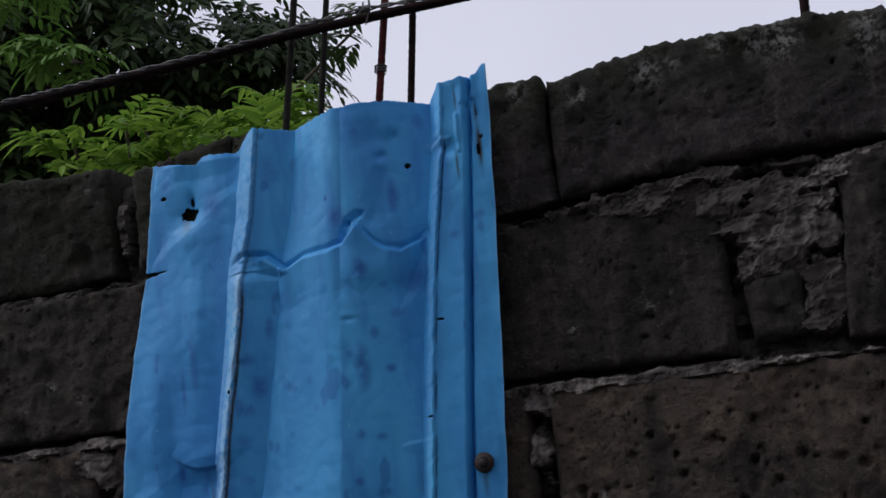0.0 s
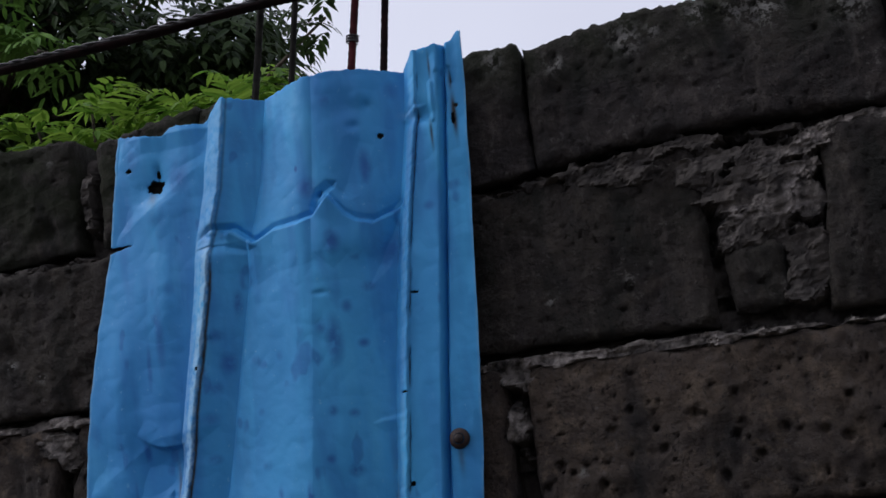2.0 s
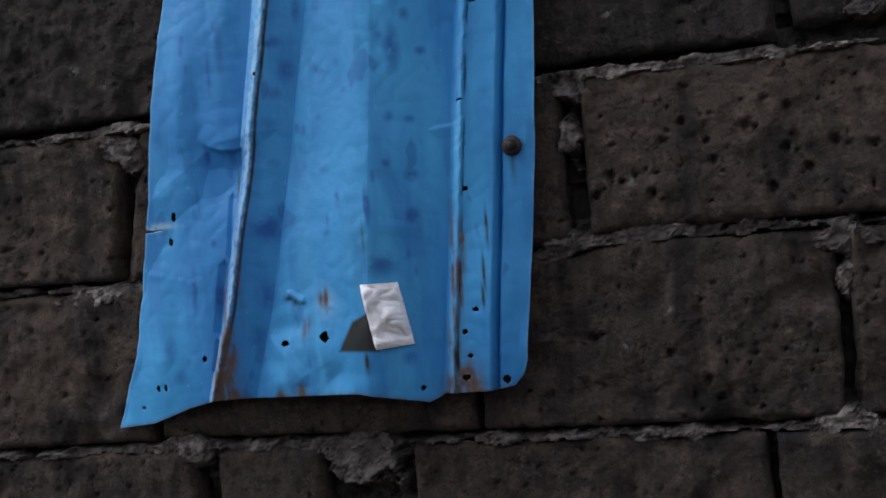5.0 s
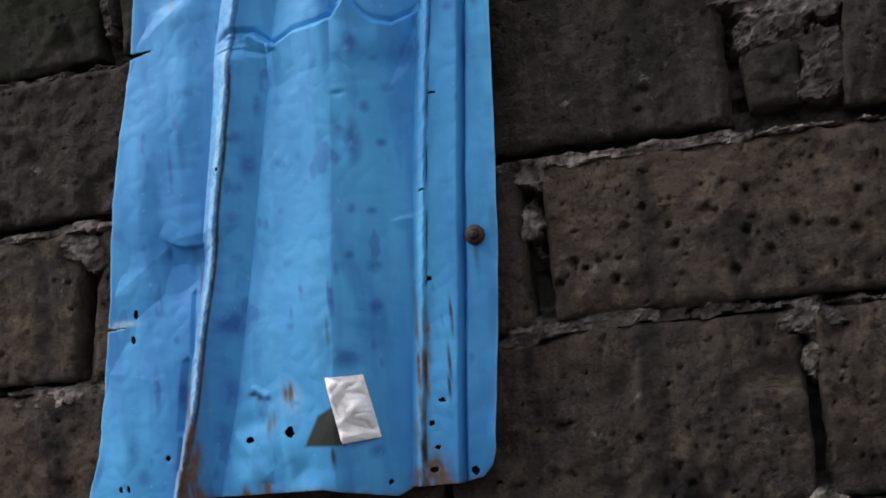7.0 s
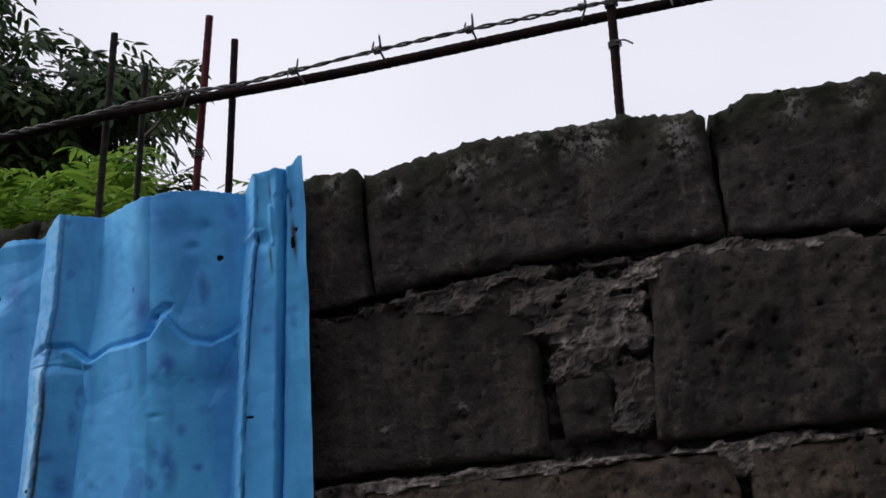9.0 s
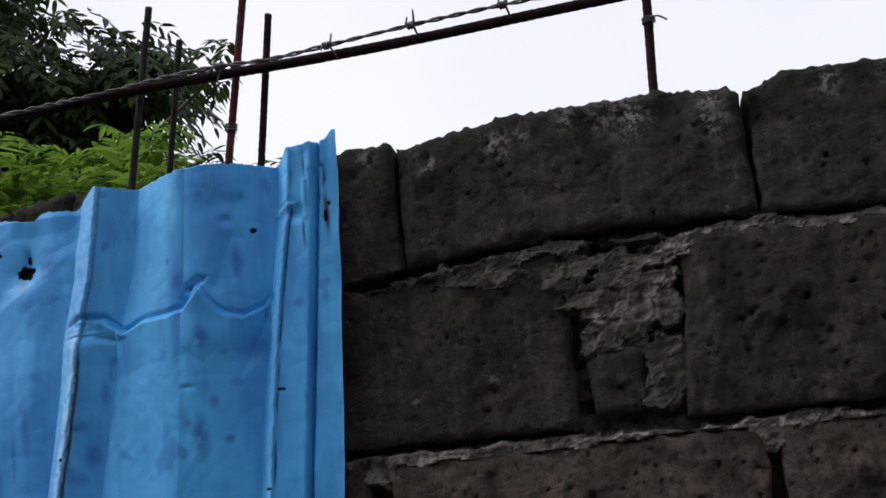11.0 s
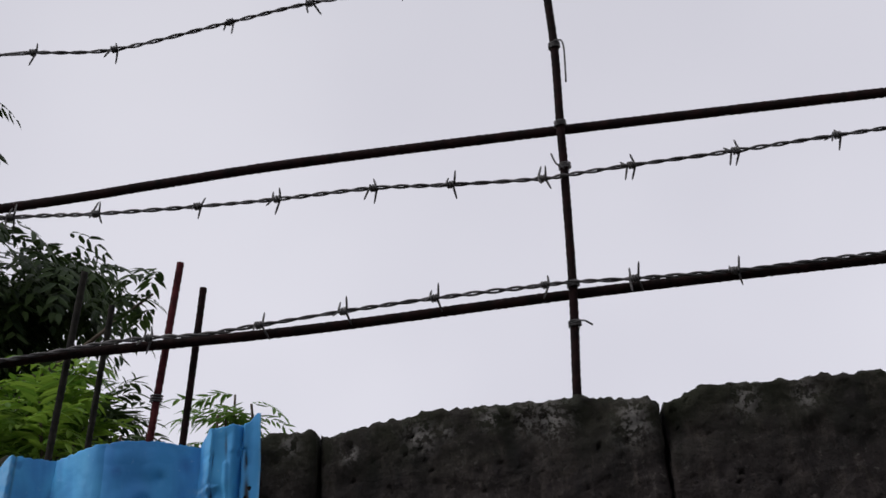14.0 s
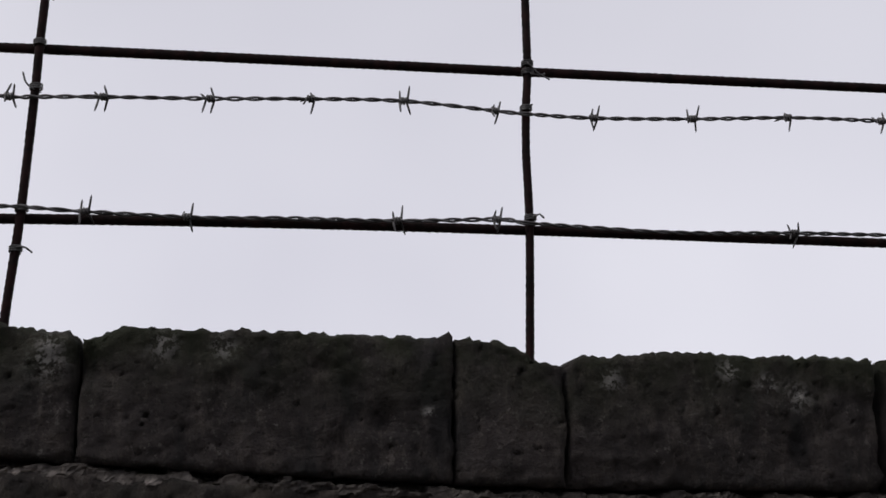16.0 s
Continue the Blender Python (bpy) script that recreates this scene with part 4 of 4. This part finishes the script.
def fence():
    root = tagged(new("rebar_fence"), "dark rusted fence of tied reinforcing bars set into the wall top", "fence")
    y = 0.060
    part("rail", rebar("rail", [(-1.5, y, 2.288), (-0.9, y, 2.300), (-0.464, y, 2.311), (-0.27, y, 2.321), (0.04, y, 2.3245), (0.375, y, 2.338), (0.70, y, 2.346), (1.012, y, 2.350), (1.51, y, 2.353), (2.2, y, 2.36)], 0.0066, REBAR, 1), root)
    part("rail", rebar("rail", [(-1.5, y, 2.49), (-0.9, y, 2.515), (-0.345, y, 2.533), (-0.155, y, 2.544), (0.034, y, 2.5545), (0.384, y, 2.563), (0.69, y, 2.568), (1.013, y, 2.572), (1.534, y, 2.580), (2.2, y, 2.59)], 0.0066, REBAR, 2), root)
    y = 0.0475
    part("post", rebar("post", [(0.368, y, 2.10), (0.371, y, 2.21), (0.379, y, 2.338), (0.384, y, 2.50), (0.385, y, 2.563), (0.388, y, 2.678), (0.385, y, 2.784), (0.384, y, 2.95)], 0.0056, REBAR, 3), root)
    part("post", rebar("post", [(1.008, y, 2.08), (1.0095, y, 2.18), (1.0125, y, 2.35), (1.010, y, 2.45), (1.011, y, 2.513), (1.014, y, 2.572), (1.013, y, 2.68), (1.012, y, 2.95)], 0.0056, REBAR, 4), root)
    part("post", rebar("post", [(1.65, y, 2.08), (1.65, y, 2.4), (1.652, y, 2.95)], 0.0056, REBAR, 5), root)
    yf = 0.044
    ties = [((0.388, y, 2.680), [(0.388, yf - 0.004, 2.684), (0.397, yf - 0.006, 2.683), (0.400, yf - 0.005, 2.672), (0.399, yf - 0.004, 2.64), (0.398, yf - 0.004, 2.622)]),
            ((0.377, y, 2.296), [(0.379, yf - 0.004, 2.297), (0.388, yf - 0.006, 2.297), (0.398, yf - 0.007, 2.290)]),
            ((0.385, y, 2.506), [(0.384, yf - 0.004, 2.500), (0.374, yf - 0.005, 2.508), (0.369, yf - 0.005, 2.522)]),
            ((0.380, y, 2.347), []), ((0.385, y, 2.566), []),
            ((1.014, y, 2.363), [(1.016, yf - 0.005, 2.362), (1.024, yf - 0.007, 2.366), (1.030, yf - 0.006, 2.361)]),
            ((1.014, y, 2.578), [(1.012, yf - 0.004, 2.578), (1.026, yf - 0.007, 2.562), (1.042, yf - 0.007, 2.553)]),
            ((1.014, y, 2.566), [(1.016, yf - 0.004, 2.562), (1.030, yf - 0.006, 2.559), (1.036, yf - 0.006, 2.562)]),
            ((1.011, y, 2.514), [(1.014, yf - 0.004, 2.514), (1.018, yf - 0.004, 2.518)])]
    for c, tail in ties:
        part("tie_wire", coil("tie_wire", c, (0, 0, 1), 0.0074, 3, 0.008, 0.0012, [tail] if tail else []), root)


fence()

for material, name, pts, r, label in [
    (GREY_ROD, "rebar_rod", [(-0.306, 0.075, 2.10), (-0.293, 0.078, 2.20), (-0.257, 0.085, 2.440)], 0.0047, "grey-green ribbed steel rod standing behind the sheet"),
    (GREY_ROD, "rebar_rod", [(-0.278, 0.115, 2.05), (-0.260, 0.118, 2.20), (-0.231, 0.12, 2.402)], 0.0042, "short grey-green ribbed steel rod behind the sheet"),
    (RED_ROD, "rebar_rod", [(-0.182, 0.076, 2.10), (-0.164, 0.078, 2.205), (-0.126, 0.080, 2.438)], 0.0050, "red oxide painted steel rod behind the sheet"),
    (REBAR, "rebar_rod", [(-0.137, 0.078, 2.10), (-0.122, 0.080, 2.20), (-0.096, 0.082, 2.401)], 0.0047, "dark rusted steel rod behind the sheet"),
]:
    rod = tagged(new(name, rebar(name, pts, r, material, len(name))), label, "steel rod", "short rods behind the sheet")
    if material is RED_ROD:
        part("tie_wire", coil("tie_wire", (-0.156, 0.0785, 2.257), (0.16, 0, 1), 0.0072, 3, 0.010, 0.0013), rod, "rusty wire knot")


def barb_mesh(seed):
    """One barb: two turns of wire round the strand with four cut points."""
    rng = random.Random(seed)
    verts, faces = tube_data([Vector((0.0045 * (i / 30 - 0.5) * 2, 0.0038 * math.cos(i * 0.55), 0.0038 * math.sin(i * 0.55))) for i in range(31)], 0.0016, 6)
    for k in range(4):
        x = -0.005 + 0.0095 * (k // 2) + rng.uniform(-0.001, 0.001)
        w = rng.uniform(0.2, 0.9) + k * math.pi + (k // 2) * rng.uniform(0.5, 1.4)
        reach = rng.uniform(0.015, 0.023)
        d = Vector((rng.uniform(-0.45, 0.45), math.cos(w) * 0.75, math.sin(w))).normalized()
        path = [Vector((x, 0, 0)) + d * reach * q for q in (0.1, 0.5, 0.85, 1.0)]
        v, f = tube_data(path, [0.0015, 0.0014, 0.0012, 0.0004], 6, len(verts))
        verts, faces = verts + v, faces + f
    return mesh("barb", verts, faces, WIRE, True)


BARBS = [barb_mesh(s) for s in range(6)]


def barbed_wire(points, barbs, label, seed):
    root = tagged(new("barbed_wire"), label, "barbed wire", "strands along the fence")
    path = smooth_path([(x, y, z - 0.0125 * (z - 1.86)) for x, y, z in points], 0.0035)
    rng = random.Random(seed)
    for side in (0, math.pi):
        line = []
        for i, p in enumerate(path):
            w = i * 0.0035 / 0.05 * 2 * math.pi + side + 0.8 * n3(p.x, seed, 0, 6)
            r = 0.0016 * (1 + 0.5 * n3(p.x, 2, seed, 9))
            line.append(p + Vector((0, r * math.cos(w), r * math.sin(w))))
        part("wire", mesh("wire", *tube_data(line, 0.0016, 6), WIRE, True), root)
    for x in barbs:
        k = min(range(1, len(path) - 1), key=lambda i: abs(path[i].x - x))
        d = path[k + 1] - path[k - 1]
        tilt = math.degrees(math.atan2(d.z, d.x))
        part("barb", BARBS[rng.randrange(6)], root, place=pose(*path[k], rng.uniform(-30, 30), -tilt, 0))


yw = 0.0415
barbed_wire([(-1.5, 0.05, 2.315), (-0.9, 0.047, 2.311), (-0.5, 0.047, 2.317), (-0.33, 0.047, 2.324), (-0.22, 0.047, 2.333), (-0.15, 0.045, 2.334), (-0.087, yw, 2.331), (-0.015, yw, 2.336), (0.092, yw, 2.344), (0.207, yw, 2.350), (0.334, 0.0405, 2.353), (0.38, 0.0405, 2.354),
             (0.446, 0.0425, 2.352), (0.577, 0.046, 2.351), (0.70, 0.047, 2.355), (0.84, 0.047, 2.358), (0.973, 0.042, 2.364), (1.018, 0.0405, 2.360), (1.217, 0.047, 2.358), (1.376, 0.047, 2.364), (1.513, 0.047, 2.367), (1.65, 0.0405, 2.37), (2.2, 0.046, 2.37)],
            [-0.155, -0.015, 0.092, 0.207, 0.345, 0.455, 0.578, 0.84, 0.968, 1.376, 1.52, 1.66], "loose barbed wire strand lying along the lower bar", 1)
barbed_wire([(-1.5, yw, 2.53), (-0.6, yw, 2.522), (-0.344, yw, 2.518), (-0.229, yw, 2.511), (-0.093, yw, 2.507), (0.012, yw, 2.506), (0.138, yw, 2.508), (0.237, yw, 2.502), (0.354, yw, 2.4975), (0.384, 0.0405, 2.4985),
             (0.46, yw, 2.5035), (0.60, yw, 2.5095), (0.73, yw, 2.517), (0.85, yw, 2.521), (0.975, yw, 2.514), (1.012, 0.0405, 2.512), (1.106, yw, 2.512), (1.246, yw, 2.519), (1.389, yw, 2.529), (1.522, yw, 2.531), (1.65, 0.0405, 2.53), (2.2, yw, 2.53)],
            [-0.46, -0.344, -0.229, -0.093, 0.012, 0.138, 0.237, 0.354, 0.468, 0.60, 0.725, 0.847, 0.967, 1.101, 1.240, 1.376, 1.51, 1.64], "twisted barbed wire strand slung between the posts", 2)
barbed_wire([(-1.5, yw, 2.79), (-0.7, yw, 2.78), (-0.366, yw, 2.766), (-0.324, yw, 2.764), (-0.209, yw, 2.755), (-0.047, yw, 2.778), (0.064, yw, 2.794), (0.182, yw, 2.800), (0.385, 0.0405, 2.82), (0.7, yw, 2.81), (1.012, 0.0405, 2.825), (1.65, 0.0405, 2.83), (2.2, yw, 2.83)],
            [-0.50, -0.324, -0.209, -0.047, 0.064, 0.182, 0.30, 0.45, 0.58, 0.7, 0.82, 0.95, 1.1], "slack upper barbed wire strand above the bars", 3)


# ---- plants behind the wall ----
def leaflet(verts, faces, base, d, side, length, width, droop, bend=0.3):
    """A folded lance-shaped leaflet, round-sided, with a pointed tip."""
    d, side = Vector(d).normalized(), Vector(side).normalized()
    up = side.cross(d).normalized()
    o = len(verts)
    verts.append(base)
    for t, w in ((0.28, 0.42), (0.66, 0.40)):
        mid = base + d * length * t - Vector((0, 0, droop * length * t * t))
        verts += [mid + side * width * w + up * width * bend * w, mid, mid - side * width * w + up * width * bend * w]
    verts.append(base + d * length - Vector((0, 0, droop * length)))
    faces += [(o, o + 2, o + 1), (o, o + 3, o + 2), (o + 1, o + 2, o + 5, o + 4), (o + 2, o + 3, o + 6, o + 5), (o + 4, o + 5, o + 7), (o + 5, o + 6, o + 7)]


def plume(verts, faces, rng, base, d, length, pairs, leaf_len, leaf_w, sag, droop):
    """A feathered leaf: an arching rib with leaflets along both sides."""
    d = Vector(d).normalized()
    side = d.cross(Vector((0, 0, 1)))
    side = side.normalized() if side.length > 0.05 else Vector((1, 0, 0))
    for i in range(pairs + 1):
        t = (i + 0.6) / (pairs + 0.6)
        p = base + d * length * t - Vector((0, 0, sag * length * t * t))
        size = leaf_len * (0.55 + 0.9 * math.sin(math.pi * (0.15 + 0.75 * t))) * rng.uniform(0.8, 1.15) * 0.75
        ahead = (d - Vector((0, 0, 2 * sag * t))).normalized()
        if i == pairs:
            leaflet(verts, faces, p, ahead, side, size, leaf_w, droop)
            continue
        for s in (1, -1):
            way = ahead * 0.65 + side * s * rng.uniform(0.7, 1.0) + Vector((0, 0, rng.uniform(-0.15, 0.25)))
            leaflet(verts, faces, p, way, ahead.cross(way).cross(way), size, leaf_w * rng.uniform(0.8, 1.2), droop * rng.uniform(0.5, 1.5))


def stem_mesh(name, stems, material):
    verts, faces = [], []
    for pts, r0, r1 in stems:
        path = smooth_path(pts, max(0.02, (Vector(pts[0]) - Vector(pts[-1])).length / 14))
        rad = [r0 + (r1 - r0) * i / (len(path) - 1) for i in range(len(path))]
        v, f = tube_data(path, rad, 8, len(verts))
        verts, faces = verts + v, faces + f
    return mesh(name, verts, faces, material, True)


def shrub(x, y, top, spread, plumes, seed, label, material=LEAF_BRIGHT, leaf=0.06, low=2.0, rise=(0.2, 1.5)):
    """A bunch of stems with feathered leaves fanning up and out from each head."""
    rng = random.Random(seed)
    root = tagged(new("shrub"), label, "shrub", "shrubs behind the wall")
    verts, faces, stems, heads = [], [], [], []
    for k in range(max(3, plumes // 9)):
        a = rng.uniform(0, 2 * math.pi)
        h = Vector((x + spread * rng.uniform(-0.9, 0.9), y + 0.14 * math.sin(a), top - leaf * rng.uniform(1.4, 3.6)))
        heads.append(h)
        b = Vector((x + 0.25 * (h.x - x), y, low))
        stems.append(([b, b.lerp(h, 0.5) + Vector((0.015 * math.cos(a), 0.01, 0.0)), h], 0.006, 0.003))
    for k in range(plumes):
        h = heads[k % len(heads)]
        a = rng.uniform(0, 2 * math.pi)
        d = Vector((math.cos(a), math.sin(a) * 0.8, rng.uniform(*rise)))
        plume(verts, faces, rng, h - Vector((0, 0, rng.uniform(0.0, 2.2) * leaf)), d, leaf * rng.uniform(1.8, 3.2), 6, leaf, leaf * 0.25, rng.uniform(0.3, 0.7), rng.uniform(0.15, 0.45))
    part("stem", stem_mesh("stem", stems, BARK), root)
    part("foliage", mesh("foliage", verts, faces, material), root)


shrub(-1.03, 1.1, 2.685, 0.13, 80, 11, "bright green feathery shrub growing behind the wall")
shrub(-0.81, 1.1, 2.700, 0.15, 95, 12, "bright green feathery shrub growing behind the wall")
shrub(-1.42, 1.1, 2.520, 0.12, 40, 13, "low bright green shrub behind the wall top")
shrub(-0.71, 1.15, 2.62, 0.06, 30, 14, "bright green shrub sprig beyond the steel rods")
shrub(-1.90, 1.2, 2.54, 0.18, 40, 15, "low bright green shrub behind the wall top")
shrub(-0.46, 1.5, 2.735, 0.05, 18, 16, "thin drooping sprig of small green leaves", LEAF_MID, 0.05, 2.0, (0.1, 0.8))
shrub(-0.31, 1.5, 2.63, 0.05, 12, 17, "thin drooping sprig of small green leaves", LEAF_MID, 0.04, 2.0, (0.1, 0.8))
shrub(-0.62, 1.5, 2.56, 0.07, 26, 18, "dry brownish sprig beyond the steel rods", DRY_LEAF, 0.04)
shrub(-0.92, 2.0, 2.85, 0.12, 40, 19, "dark leafy sapling under the tree", LEAF_DARK, 0.06)
shrub(-0.88, 1.8, 2.86, 0.09, 44, 20, "dark leafy sapling under the tree", LEAF_DARK, 0.06)
shrub(-0.72, 1.7, 2.72, 0.07, 26, 21, "dark leafy sprig beyond the steel rods", LEAF_DARK, 0.06)


EDGE_Z, EDGE_X = [2.8, 3.15, 3.4, 3.55, 3.75, 4.1, 4.6, 5.4], [-1.28, -1.18, -1.10, -1.18, -1.47, -1.68, -2.0, -2.5]


def tree():
    rng = random.Random(5)
    root = tagged(new("tree"), "tall dark leafy tree with drooping feathered leaves behind the wall", "tree")
    base = Vector((-2.7, 3.3, 1.98))
    fork = Vector((-2.62, 3.25, 3.2))
    stems = [([base, base.lerp(fork, 0.5) + Vector((0.05, 0, 0)), fork], 0.13, 0.085)]
    part("trunk", stem_mesh("trunk", stems, BARK), root)
    limbs = []
    centre, size = Vector((-2.62, 3.3, 3.95)), Vector((1.55, 0.9, 1.40))
    for k in range(16):
        a = rng.uniform(0, 2 * math.pi)
        end = centre + Vector((size.x * 0.62 * math.cos(a) - 0.35, size.y * 0.6 * math.sin(a), size.z * rng.uniform(-0.6, 0.6)))
        mid = fork.lerp(end, 0.5) + Vector((0, 0, 0.12))
        part("limb", stem_mesh("limb", [([fork - Vector((0, 0, 0.05)), mid, end], 0.045, 0.008)], BARK), root)
        limbs += [mid.lerp(end, t) for t in (0.2, 0.6, 1.0)]
    verts, faces = [], []
    count = 0
    while count < 4300:
        q = Vector((rng.uniform(-1, 1), rng.uniform(-1, 1), rng.uniform(-1, 1)))
        if q.length > 1 or q.length < 0.25:
            continue
        p = centre + Vector((q.x * size.x, q.y * size.y, q.z * size.z))
        far = 4.44 / (p.y + 1.44)
        if 0.3 + (p.x - 0.3) * far > (lerp_at(1.75 + (p.z - 1.75) * far, EDGE_Z, EDGE_X)) - 0.20 + 0.26 * n3(p.x, p.y, p.z, 3.2):
            continue
        if 1.75 + (p.z - 1.75) * far > 3.62 and 0.3 + (p.x - 0.3) * far > -2.0 and rng.random() < 0.72:
            continue
        lumpy = frac(p.x, p.y, p.z, 2.6, 3)
        if q.length > 0.80 + 0.38 * lumpy or (q.length > 0.3 and lumpy < -0.14):
            continue
        d = Vector((q.x, q.y, q.z * 0.3)) + Vector((rng.uniform(-0.7, 0.7), rng.uniform(-0.7, 0.7), rng.uniform(-0.3, 0.5)))
        plume(verts, faces, rng, p, d, rng.uniform(0.16, 0.26), 5, 0.072, 0.028, rng.uniform(0.4, 0.9), rng.uniform(0.2, 0.6))
        count += 1
    part("crown", mesh("crown", verts, faces, LEAF_DARK), root)
    # young pale shoots hanging on the near side
    verts, faces = [], []
    for cx, cy, cz, n, r in [(-1.90, 2.15, 3.32, 20, 0.10), (-1.76, 2.15, 3.22, 10, 0.08), (-2.10, 2.2, 3.62, 20, 0.14)]:
        for k in range(n):
            a = rng.uniform(0, 2 * math.pi)
            p = Vector((cx, cy, cz)) + Vector((rng.uniform(-r, r), rng.uniform(-r, r), rng.uniform(-r, r) * 0.7))
            plume(verts, faces, rng, p, Vector((math.cos(a), math.sin(a), 0.35)), rng.uniform(0.10, 0.18), 4, 0.075, 0.02, 0.6, 0.4)
        shoot = [fork + Vector((0.2, -0.3, 0.2)), Vector(((fork.x + cx) / 2, (fork.y + cy) / 2, cz + 0.25)), Vector((cx, cy, cz))]
        part("limb", stem_mesh("limb", [(shoot, 0.02, 0.005)], BARK), root)
    twig_v, twig_f = [], []
    for k in range(9):
        a = rng.uniform(0, 2 * math.pi)
        p = Vector((-0.78, 2.0, 3.10)) + Vector((rng.uniform(-0.05, 0.04), rng.uniform(-0.05, 0.05), rng.uniform(-0.09, 0.05)))
        plume(twig_v, twig_f, rng, p, Vector((math.cos(a), math.sin(a), 0.3)), 0.09, 4, 0.05, 0.018, 0.6, 0.4)
    part("leaf_tuft", mesh("leaf_tuft", twig_v, twig_f, LEAF_DARK), root)
    part("limb", stem_mesh("limb", [([(-2.0, 2.9, 3.05), (-1.3, 2.4, 2.98), (-0.78, 2.0, 3.08)], 0.014, 0.004)], BARK), root)
    part("young_leaves", mesh("young_leaves", verts, faces, LEAF_MID), root, "paler green young leaves")


tree()
